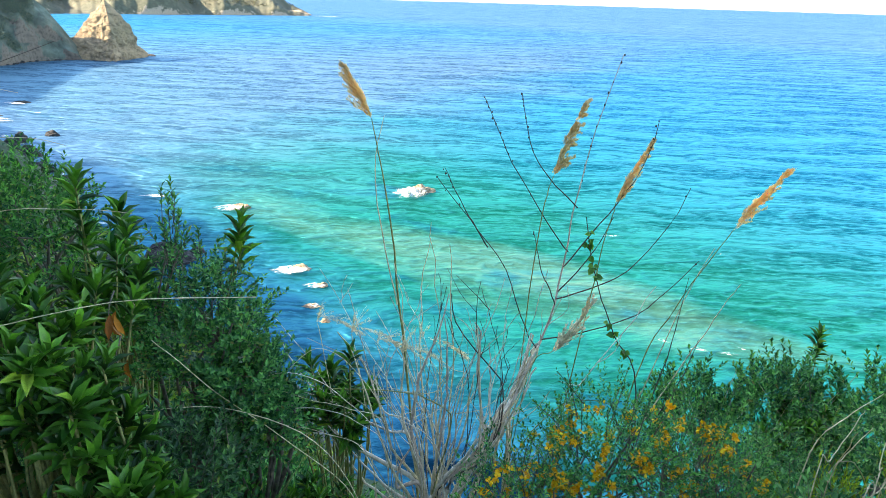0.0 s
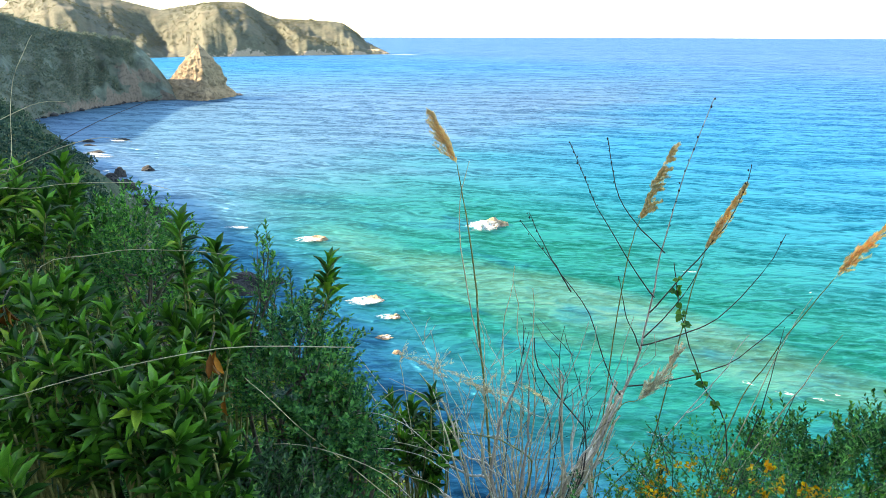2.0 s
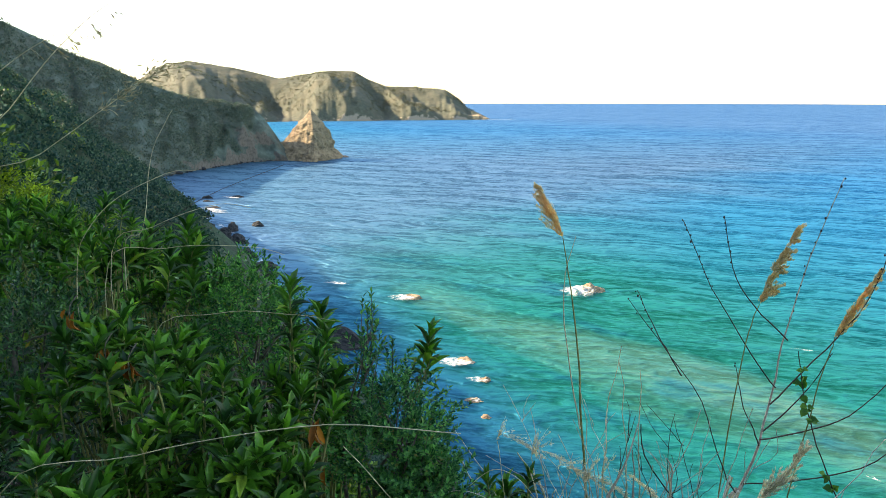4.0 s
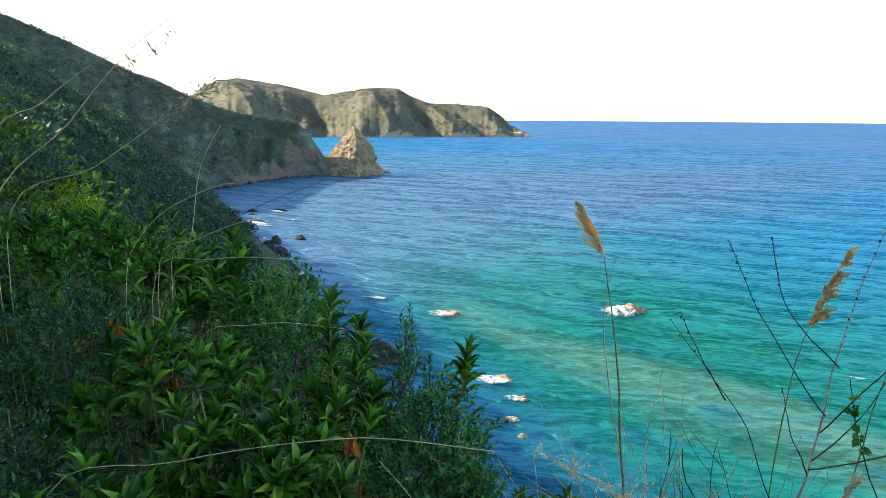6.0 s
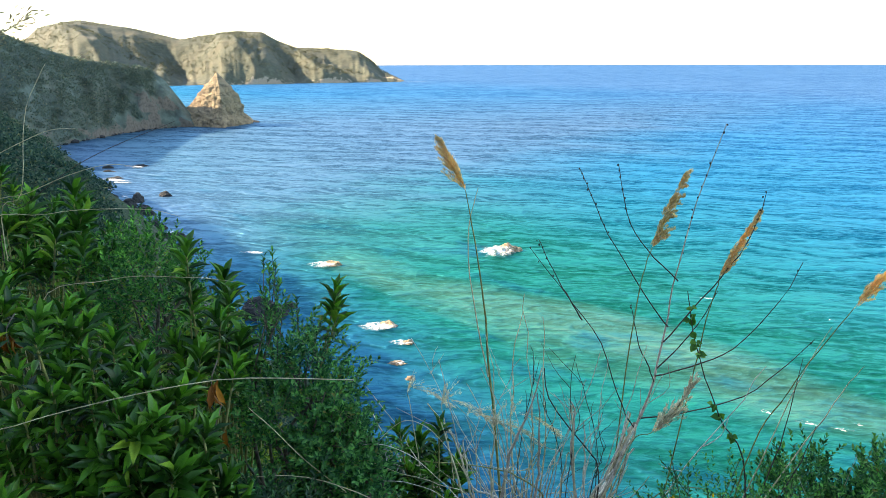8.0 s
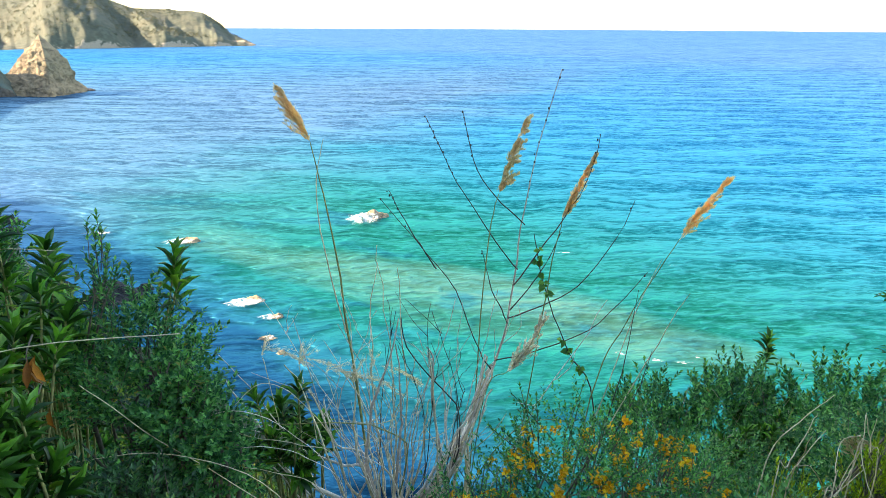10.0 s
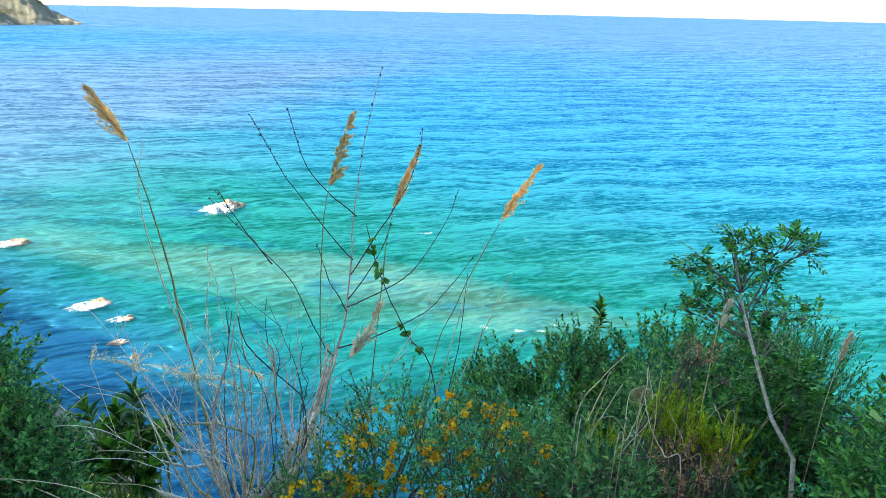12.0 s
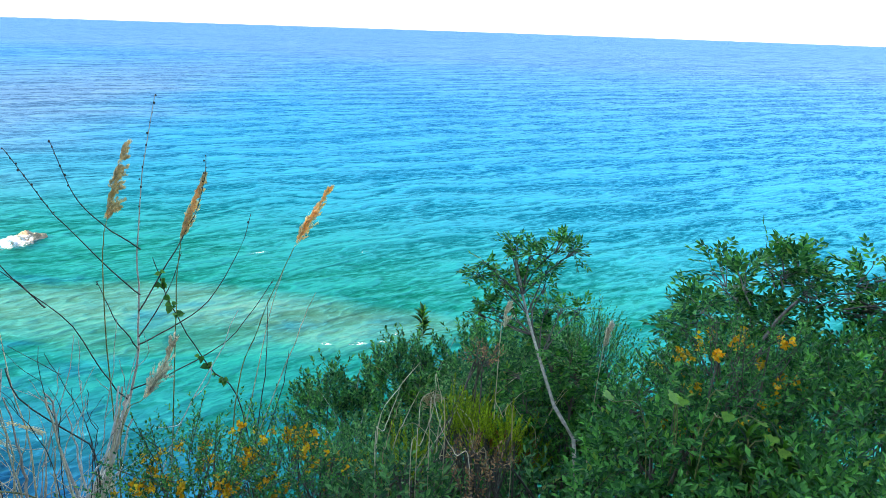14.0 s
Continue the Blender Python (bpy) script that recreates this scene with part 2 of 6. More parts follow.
    sky_sheen = calc(nt, "MULTIPLY", ramp(nt, crest, [(0.14, grey(0.08)), (0.36, grey(0.42)), (0.66, grey(1.3))]), ramp(nt, slick, [(0.42, grey(0.75)), (0.62, grey(1.0))]))
    share = calc(nt, "MINIMUM", calc(nt, "MULTIPLY", calc(nt, "MULTIPLY", calc(nt, "POWER", fres.outputs[0], 2.05), 0.56), sky_sheen), 0.34)
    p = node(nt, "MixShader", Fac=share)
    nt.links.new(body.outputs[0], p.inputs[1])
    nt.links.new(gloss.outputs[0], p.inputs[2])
    finish(nt, p.outputs[0])
    return m


def foam_material(name, low, high):
    m, nt = nodes_of(name)
    n = noise_at(nt, mapped(nt), 1.4, 6.0, 0.7)
    col = ramp(nt, n, [(0.3, (0.45, 0.62, 0.64)), (0.5, (0.82, 0.85, 0.84)), (1.0, (0.9, 0.9, 0.88))])
    p = node(nt, "BsdfPrincipled", Base_Color=col, Roughness=0.7)
    clear = node(nt, "BsdfTransparent")
    gen = mapped(nt, source="Generated")
    off = node(nt, "VectorMath", **{"Vector": gen})
    off.operation = "DISTANCE"
    off.inputs[1].default_value = (0.5, 0.5, 0.5)
    edge = calc(nt, "SUBTRACT", 1.0, calc(nt, "MULTIPLY", off.outputs["Value"], 2.0))
    torn = noise_at(nt, mapped(nt, (0.9, 1.5, 1)), 1.6, 7.0, 0.75)
    hole = ramp(nt, calc(nt, "ADD", torn, calc(nt, "MULTIPLY", edge, 0.50)), [(low, grey(0.0)), (high, grey(1.0))])
    s = node(nt, "MixShader", Fac=hole)
    nt.links.new(clear.outputs[0], s.inputs[1])
    nt.links.new(p.outputs[0], s.inputs[2])
    finish(nt, s.outputs[0])
    return m


SEA = sea_material()
FOAM = foam_material("sea_foam", 0.60, 1.06)
FOAM_THIN = foam_material("thin_foam", 0.82, 1.45)
SCRUB_NEAR = slope_material("near_scrub_ground", (0.024, 0.056, 0.018), (0.060, 0.066, 0.034), (0.13, 0.128, 0.125), 14.0, 0.5)
# haze before the headland is put into this colour, paler and bluer
SCRUB_MID = slope_material("hazed_mid_scrub", (0.112, 0.150, 0.118), (0.192, 0.178, 0.130), (0.180, 0.150, 0.118), 18.0, 0.14, 0.85, 0.12)
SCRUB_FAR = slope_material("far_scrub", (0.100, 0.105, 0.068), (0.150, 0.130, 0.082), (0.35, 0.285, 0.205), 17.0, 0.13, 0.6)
STACK_ROCK = rock_material("stack_rock", (0.13, 0.105, 0.075), (0.46, 0.35, 0.225), 0.2)
SHORE_ROCK = rock_material("shore_rock", (0.018, 0.021, 0.026), (0.058, 0.060, 0.066), 0.6)
TAN_ROCK = rock_material("tan_rock", (0.20, 0.13, 0.08), (0.55, 0.42, 0.30), 0.8)


# ---- building helpers ----
def mesh_from(name, verts, faces, material, smooth=False):
    """A mesh from an array of places and an array of faces that all have the same number of corners."""
    verts, faces = np.asarray(verts, np.float32), np.asarray(faces, np.int32)
    me = bpy.data.meshes.new(name)
    me.vertices.add(len(verts))
    me.vertices.foreach_set("co", verts.ravel())
    k = faces.shape[1]
    me.loops.add(faces.size)
    me.loops.foreach_set("vertex_index", faces.ravel())
    me.polygons.add(len(faces))
    me.polygons.foreach_set("loop_start", np.arange(0, faces.size, k, dtype=np.int32))
    me.polygons.foreach_set("use_smooth", np.full(len(faces), smooth))
    me.update(calc_edges=True)
    me.validate()
    me.materials.append(material)
    return me


def grid_faces(rows, cols, wrap=False):
    i, j = np.meshgrid(np.arange(rows - 1), np.arange(cols if wrap else cols - 1), indexing="ij")
    k = (j + 1) % cols
    return np.stack([i * cols + j, i * cols + k, (i + 1) * cols + k, (i + 1) * cols + j], -1).reshape(-1, 4)


def part(name, me, parent=None, label="", at=(0, 0, 0)):
    ob = new(name, me)
    ob.location = at
    if parent is not None:
        ob.parent = parent
    if label:
        tagged(ob, label)
    return ob


def holder(name, at=(0, 0, 0)):
    ob = new(name)
    ob.location = at
    ob.empty_display_size = 0.2
    return ob


def fbm(x, y, z=0.0, octaves=4):
    return noise.fractal(Vector((x, y, z)), 1.0, 2.0, octaves)


# ---- the land ----
COAST = [(260, -330), (120, -90), (58, 2), (26, 34), (-8, 55), (-42, 82), (-69, 116), (-95, 150), (-121, 176), (-150, 202), (-192, 244), (-226, 282), (-300, 300), (-700, 340)]
PROFILE = [(-60, -8), (-6, -2.5), (0, 0.0), (3, 5.0), (8, 9.5), (31, 26.8), (39.8, 37.3), (41.2, 38.35), (46.5, 38.5), (58, 51.5), (110, 70), (400, 130)]


def inland(x, y):
    """Metres inland of the coast line; below nought in the water."""
    best, side = 1e9, 1
    for (ax, ay), (bx, by) in zip(COAST, COAST[1:]):
        ux, uy = bx - ax, by - ay
        k = max(0.0, min(1.0, ((x - ax) * ux + (y - ay) * uy) / (ux * ux + uy * uy)))
        dx, dy = x - ax - k * ux, y - ay - k * uy
        d = math.hypot(dx, dy)
        if d < best - 1e-9:
            best, side = d, 1 if ux * dy - uy * dx > 0 else -1
    return best * side


def ground(x, y):
    d = inland(x, y)
    r = math.hypot(x, y)
    far = min(1.0, max(0.0, (r - 4) / 30))
    d += far * (4.5 * fbm(x * 0.03, y * 0.03, 3.0) + 1.6 * fbm(x * 0.12, y * 0.12, 5.0))
    h = float(np.interp(d, [p[0] for p in PROFILE], [p[1] for p in PROFILE]))
    h += 0.5 * math.exp(-(((x + 20) / 9) ** 2 + ((y - 15) / 9) ** 2))
    # hump out of view, added to keep the sun off the near shrubs
    h += 17.0 * math.exp(-(((x + 30) / 10) ** 2 + ((y - 4.5) / 8.0) ** 2))
    h += 2.2 * math.exp(-(((x - 3.4) / 2.0) ** 2 + ((y - 5.2) / 2.2) ** 2))
    h -= 3.5 * math.exp(-(((x - 3) / 9) ** 2 + ((y - 19) / 13) ** 2))
    h -= 15.0 * math.exp(-(((x - 3) / 15) ** 2 + ((y - 43) / 11) ** 2))
    h -= 0.42 * math.exp(-(((x - 0.12) / 0.45) ** 2 + ((y - 2.15) / 0.45) ** 2))
    gully = 1 - 2 * abs(noise.noise((x * 0.028, y * 0.028, 6.0)))
    h += 2.2 * gully * min(1.0, max(0.0, (r - 55) / 60)) * min(1.0, max(0.0, d / 15))
    return h + 0.05 * fbm(x * 1.3, y * 1.3, 1.0)


def land_near():
    az = np.radians(np.linspace(-180, 180, 361)[:-1])
    rr = np.concatenate([np.linspace(0.15, 6, 20), 6 * (520 / 6) ** np.linspace(0.03, 1, 110)])
    v = [(r * math.sin(a), r * math.cos(a), ground(r * math.sin(a), r * math.cos(a))) for r in rr for a in az]
    me = mesh_from("ground", v, grid_faces(len(rr), len(az), True)[:, ::-1], SCRUB_NEAR, True)
    return tagged(new("ground", me), "steep scrub-covered coastal slope falling to the sea", "hillside", kind="structure")


def land_loft(name, table, rings, cols, material, gully, rough, seed, spurs, back=0.5, ribs=()):
    """A hill seen from the sea side: rows of azimuth, distance of the shore, distance of the crest and its height."""
    t = np.array(table, float)
    az = np.linspace(t[0, 0], t[-1, 0], cols)
    shore, crest, top = (np.interp(az, t[:, 0], t[:, k]) for k in (1, 2, 3))
    s = np.concatenate([np.linspace(0, 1, rings), 1 + np.linspace(0.12, 1, rings // 3)])
    v = []
    for q in s:
        for a, r0, r1, z1 in zip(az, shore, crest, top):
            x0, y0 = r0 * math.sin(radians(a)), r0 * math.cos(radians(a))
            if q <= 1:
                r, z = r0 + (r1 - r0) * q, -3 + (z1 + 3) * ((0.07 + 0.16 * fbm(x0 * 0.03, y0 * 0.03, seed + 3, 3)) * min(1, q / 0.08) * (1 - q) + q ** 0.85)
            else:
                r, z = r1 + (r1 - r0) * back * 2.5 * (q - 1), z1 * (1 - (q - 1)) - 3 * (q - 1)
            x, y = r * math.sin(radians(a)), r * math.cos(radians(a))
            bell = math.sin(math.pi * min(q, 1) ** 0.8) if q < 1 else 0.0
            g = 0.6 * fbm(a * spurs, q * 0.9, seed, 3) + 0.10 * fbm(a * spurs * 4 + 2, q * 1.5, seed, 2) + 0.5 * fbm(x * gully, y * gully, seed, 3)
            f = fbm(x * gully * 5, y * gully * 5, seed + 7, 5)
            rib = float(np.interp(a + 3.0 * (q - 0.5), [k[0] for k in ribs], [k[1] for k in ribs])) if ribs else 0.0
            out = bell * (rough * 2.2 * g + 0.3 * rib)
            edge = 0.25 if q in (0, 1) else 1.0
            gut = 1 - 2 * abs(noise.noise((a * spurs * 5.5 + 0.7 * q + seed, q * 1.1, seed + 5)))
            z += bell * (0.20 * rib + rough * gut * (0.16 + 0.26 * noise.noise((a * 9.0, q * 2.3, seed + 11)))) if ribs and q <= 1 else 0.0
            z += (bell * rough * (0.9 * g + 0.12 * f) + 0.10 * rough * f * edge * min(1, q * 6)) if q <= 1 else 0
            k = (r - out) / r
            v.append((x * k, y * k, z))
    me = mesh_from(name, v, grid_faces(len(s), cols), material, True)
    return tagged(new(name, me), kind="structure")


def sea_sheet():
    az = np.radians(np.concatenate([np.linspace(-180, -75, 22)[:-1], np.linspace(-75, 75, 380), np.linspace(75, 180, 22)[1:-1]]))
    rr = 26 * (5200 / 26) ** np.linspace(0, 1, 290)
    v = []
    for r in rr:
        amp = 1.0 if r < 500 else max(0.0, 1 - (r - 500) / 500)
        for a in az:
            x, y = r * math.sin(a), r * math.cos(a)
            z = 0.0
            if amp > 0 and y > 0:
                u, w = 0.966 * x - 0.26 * y, 0.966 * y + 0.26 * x
                z = amp * (0.32 * noise.noise((u * 0.02, w * 0.10, 0.0)) + 0.16 * noise.noise((u * 0.07, w * 0.30, 4.0)))
            v.append((x, y, z))
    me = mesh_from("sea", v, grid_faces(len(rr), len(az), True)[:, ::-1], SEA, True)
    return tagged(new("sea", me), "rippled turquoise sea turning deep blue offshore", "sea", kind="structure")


sea_sheet()
land_near()
MID = [(-78, 330, 520, 150), (-62, 330, 440, 110), (-51, 335, 395, 86), (-47, 340, 405, 75), (-43.5, 345, 415, 63), (-41, 345, 420, 55), (-39, 362, 430, 49), (-36, 395, 446, 41), (-33, 425, 455, 37.5),
       (-31.2, 442, 462, 34.5), (-30.2, 444, 462, 28), (-29.2, 446, 458, 16), (-28.4, 448, 455, 5), (-27.6, 450, 454, -2)]
# buttresses of the headland: azimuth and metres that they stand out
MID_RIBS = [(-78, 0), (-52, 9), (-48.2, -7), (-45.5, 8), (-43.6, -5), (-40.2, 8), (-39.2, -5), (-36.9, 5), (-36, -6), (-34.1, 5), (-33.4, -4), (-32.0, 6), (-31, -4), (-30, 3), (-27.6, 0)]
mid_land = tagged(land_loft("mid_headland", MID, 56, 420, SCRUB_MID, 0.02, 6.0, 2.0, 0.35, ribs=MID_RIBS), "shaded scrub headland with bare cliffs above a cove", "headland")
FAR = [(-62, 1250, 1700, 190), (-52, 1200, 1600, 165), (-44, 1180, 1520, 126), (-41.7, 1178, 1500, 108), (-40.2, 1176, 1490, 86), (-39.3, 1175, 1480, 74), (-38.2, 1175, 1480, 97), (-36.6, 1175, 1480, 109), (-35.4, 1176, 1480, 113), (-33.6, 1178, 1470, 106), (-31.5, 1180, 1460, 97), (-28.7, 1185, 1430, 79), (-26.9, 1190, 1440, 87),
       (-24.5, 1200, 1450, 96), (-22.6, 1205, 1440, 95), (-21.4, 1210, 1430, 78), (-20, 1220, 1420, 64), (-17.5, 1235, 1400, 62), (-15, 1250, 1390, 57), (-14, 1258, 1380, 42), (-13, 1265, 1360, 19), (-11.8, 1272, 1330, 8), (-11.0, 1280, 1300, -2)]
# spurs that run down to the shore: azimuth and metres that they stand out
FAR_RIBS = [(-62, 0), (-45, -20), (-40, -75), (-35.6, 110), (-29.2, -110), (-24.4, 85), (-20.9, -50), (-19.0, 42), (-16.8, -25), (-14.8, 25), (-11, 0)]
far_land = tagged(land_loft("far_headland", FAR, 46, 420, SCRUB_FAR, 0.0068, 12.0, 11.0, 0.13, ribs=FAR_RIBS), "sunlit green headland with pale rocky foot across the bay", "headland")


def sea_stack():
    """A pointed rock tower: sunward face, shaded front, sheer seaward side; right and away axes follow the shore."""
    right, away = Vector((0.896, 0.443, 0)), Vector((-0.443, 0.896, 0))
    foot, top = Vector((-201.5, 407.5, 0)), 32.6
    drop = [0, 2, 5, 9, 13, 17, 21, 26, 32, 36]
    east, west = [0.5, 2.2, 5.0, 8.2, 10.6, 12.2, 13.4, 15.8, 19.0, 20.0], [0.5, 1.6, 3.9, 8.4, 11.8, 14.6, 17.6, 22.5, 27.0, 29.0]
    rings, cols, v = 80, 128, []
    for i in range(rings):
        d = 36 * (1 - i / (rings - 1)) ** 0.9
        e, w = float(np.interp(d, drop, east)), float(np.interp(d, drop, west))
        deep = 0.9 * (e + w) * 0.5
        # corners of the plan: seaward, front ridge, sunward shoulder, back
        plan = [(e, 0.25 * deep), (0.10 * e, -deep), (-0.52 * w, -0.42 * deep), (-w, 0.35 * deep), (0.0, deep)]
        for j in range(cols):
            k = 5 * j / cols
            a, b, u = plan[int(k) % 5], plan[(int(k) + 1) % 5], k - int(k)
            px, py = a[0] * (1 - u) + b[0] * u, a[1] * (1 - u) + b[1] * u
            n = fbm(px * 0.10 + 3, py * 0.10, d * 0.07, 4)
            crag = 1 - 2 * abs(noise.noise((px * 0.22, py * 0.22, d * 0.13)))
            step = math.sin(d * 0.95 + 3.0 * n)
            g = 1 + 0.10 * n + 0.07 * crag + 0.010 * step + 0.06 * fbm(px * 0.5, py * 0.5, d * 0.5, 3)
            place = foot + right * px * g + away * py * g
            v.append((place.x, place.y, top - d + 0.5 * crag * min(1.0, d / 5)))
    v.append((foot.x, foot.y, top + 0.4))
    faces = grid_faces(rings, cols, True).tolist()
    last = (rings - 1) * cols
    me = bpy.data.meshes.new("sea_stack")
    me.from_pydata(v, [], faces + [(last + j, last + (j + 1) % cols, len(v) - 1) for j in range(cols)])
    me.materials.append(STACK_ROCK)
    return tagged(new("rock_tower", me), "pointed tan rock stack standing in the sea off a headland", "sea stack")


sea_stack()


# ---- leaves, twigs and stems ----
LEAF_BROAD = leaf_material("broad_leaf", (0.005, 0.046, 0.008), (0.125, 0.350, 0.034), 0.34, 0.30, (0.32, 0.48, 0.05), 0.5)
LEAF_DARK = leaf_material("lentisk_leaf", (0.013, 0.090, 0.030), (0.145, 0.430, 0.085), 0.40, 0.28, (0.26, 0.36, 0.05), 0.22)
# the lentisk leaf again, with the left slope's deep shade put into its colour
LEAF_SHADED = leaf_material("shaded_lentisk_leaf", (0.010, 0.050, 0.024), (0.085, 0.230, 0.065), 0.34, 0.22, (0.18, 0.28, 0.06), 0.35)
LEAF_OLIVE = leaf_material("olive_leaf", (0.012, 0.084, 0.032), (0.145, 0.420, 0.105), 0.45, 0.28, (0.24, 0.24, 0.06))
LEAF_GREY = leaf_material("grey_green_leaf", (0.018, 0.098, 0.036), (0.180, 0.420, 0.125), 0.5, 0.3, (0.44, 0.42, 0.14))
LEAF_GORSE = leaf_material("gorse_leaf", (0.016, 0.105, 0.036), (0.125, 0.380, 0.080), 0.42, 0.28)
LEAF_HEATH = leaf_material("heath_leaf", (0.20, 0.31, 0.016), (0.50, 0.62, 0.050), 0.55, 0.3)
LEAF_SLOPE = leaf_material("slope_leaf", (0.008, 0.040, 0.012), (0.190, 0.310, 0.042), 0.42, 0.25, (0.46, 0.36, 0.05))
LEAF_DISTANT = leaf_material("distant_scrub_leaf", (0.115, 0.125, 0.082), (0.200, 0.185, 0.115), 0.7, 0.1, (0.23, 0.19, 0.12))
# spur leaves: blue haze and shade are put into the colour
LEAF_FAR = leaf_material("hazed_scrub_leaf", (0.018, 0.062, 0.054), (0.088, 0.155, 0.100), 0.6, 0.15, (0.24, 0.22, 0.09))
# headland leaves: paled, with the haze put into the colour
LEAF_HAZE = leaf_material("hazed_headland_leaf", (0.112, 0.160, 0.128), (0.190, 0.218, 0.160), 0.7, 0.1, (0.26, 0.23, 0.16))
LEAF_BROWN = leaf_material("dead_brown_leaf", (0.26, 0.14, 0.060), (0.56, 0.34, 0.16), 0.6, 0.35, glow=(1.1, 1.0, 0.75))
LEAF_RUST = leaf_material("withered_leaf", (0.22, 0.075, 0.015), (0.48, 0.19, 0.03), 0.6, 0.25, glow=(1.1, 1.0, 0.75))
PETAL = leaf_material("yellow_petal", (0.85, 0.40, 0.010), (1.0, 0.68, 0.03), 0.5, 0.25, glow=(1.1, 1.0, 0.75))
GRASS_GREEN = leaf_material("green_grass", (0.022, 0.100, 0.020), (0.09, 0.22, 0.045), 0.5, 0.3, (0.36, 0.34, 0.14))
GRASS_DRY = leaf_material("dry_grass", (0.34, 0.27, 0.14), (0.62, 0.54, 0.34), 0.6, 0.25, glow=(1.1, 1.0, 0.75))
PLUME = leaf_material("grass_plume", (0.82, 0.58, 0.27), (1.0, 0.85, 0.52), 0.6, 0.55, glow=(1.1, 1.0, 0.75))
PLUME_GREY = leaf_material("faded_plume", (0.80, 0.69, 0.50), (1.0, 0.93, 0.76), 0.6, 0.45, glow=(1.1, 1.0, 0.75))
BARK = twig_material("grey_bark", (0.07, 0.06, 0.045), (0.22, 0.18, 0.14))
BARK_TREE = twig_material("tree_bark", (0.30, 0.27, 0.20), (0.68, 0.62, 0.48), 60.0)
DEAD_DARK = twig_material("dead_dark_stem", (0.035, 0.026, 0.022), (0.12, 0.085, 0.07))
DEAD_RED = twig_material("dead_reddish_stem", (0.44, 0.33, 0.26), (0.86, 0.70, 0.58))
DEAD_PALE = twig_material("dead_pale_stalk", (0.52, 0.41, 0.24), (0.96, 0.84, 0.56))
STALK_GREEN = twig_material("green_stalk", (0.14, 0.16, 0.045), (0.38, 0.36, 0.13))
GREY_DEAD = twig_material("grey_dead_stalk", (0.58, 0.50, 0.39), (1.0, 0.92, 0.78))
POD = twig_material("seed_pod", (0.012, 0.010, 0.010), (0.05, 0.035, 0.03))

rng = np.random.default_rng(7)


def unit(v):
    return v / (np.linalg.norm(v, axis=-1, keepdims=True) + 1e-9)


LEAF_LONG = (np.array([(0, 0, 0), (-0.40, 0.32, 0.10), (0, 0.34, -0.03), (0.40, 0.32, 0.10), (-0.42, 0.66, 0.07), (0, 0.68, -0.06), (0.42, 0.66, 0.07), (0, 1, -0.16)]),
             np.array([(0, 2, 1), (0, 3, 2), (1, 2, 5), (1, 5, 4), (2, 3, 6), (2, 6, 5), (4, 5, 7), (5, 6, 7)]))
LEAF_SMALL = (np.array([(0, 0, 0), (-0.5, 0.5, 0.07), (0, 0.52, -0.03), (0.5, 0.5, 0.07), (0, 1, -0.05)]), np.array([(0, 2, 1), (0, 3, 2), (1, 2, 4), (2, 3, 4)]))
LEAF_CARD = (np.array([(0, 0, 0), (-0.5, 0.5, 0.08), (0, 1, -0.05), (0.5, 0.5, 0.08)]), np.array([(0, 2, 1), (0, 3, 2)]))


def leaves(place, way, up, length, width, shape=LEAF_SMALL):
    """Corners and triangles of many leaves: where each starts, the way it points, the way its upper side faces, length and width."""
    tv, tf = shape
    n = len(place)
    w = unit(way)
    side = unit(np.cross(w, up))
    top = np.cross(side, w)
    L, W = np.broadcast_to(length, n)[:, None, None], np.broadcast_to(width, n)[:, None, None]
    v = place[:, None] + tv[None, :, :1] * W * side[:, None] + tv[None, :, 1:2] * L * w[:, None] + tv[None, :, 2:] * L * top[:, None]
    f = tf[None] + (np.arange(n) * len(tv))[:, None, None]
    return v.reshape(-1, 3), f.reshape(-1, 3)


def tube(points, r0, r1, sides=5, steps=8):
    """A bent, tapering stem through a few points (a smooth curve), as corners and triangles."""
    p = np.asarray(points, float)
    k = len(p)
    t = np.linspace(0, k - 1, steps + 1)
    i = np.clip(t.astype(int), 0, k - 2)
    u = (t - i)[:, None]
    a, b, c, d = p[np.clip(i - 1, 0, k - 1)], p[i], p[i + 1], p[np.clip(i + 2, 0, k - 1)]
    q = 0.5 * (2 * b + (c - a) * u + (2 * a - 5 * b + 4 * c - d) * u ** 2 + (3 * b - a - 3 * c + d) * u ** 3)
    tan = unit(np.gradient(q, axis=0))
    ref = np.where(np.abs(tan[:, 2:]) > 0.9, np.array([[1.0, 0, 0]]), np.array([[0, 0, 1.0]]))
    s = unit(np.cross(tan, ref))
    o = np.cross(s, tan)
    ang = np.arange(sides) * 2 * math.pi / sides
    r = np.linspace(r0, r1, steps + 1)[:, None, None]
    v = q[:, None] + r * (np.cos(ang)[None, :, None] * s[:, None] + np.sin(ang)[None, :, None] * o[:, None])
    g = grid_faces(steps + 1, sides, True)
    f = np.concatenate([g[:, [0, 1, 2]], g[:, [0, 2, 3]]])
    return v.reshape(-1, 3), f, q


def join(pieces):
    vs, fs, n = [], [], 0
    for v, f in pieces:
        vs.append(v)
        fs.append(f + n)
        n += len(v)
    return np.concatenate(vs), np.concatenate(fs)


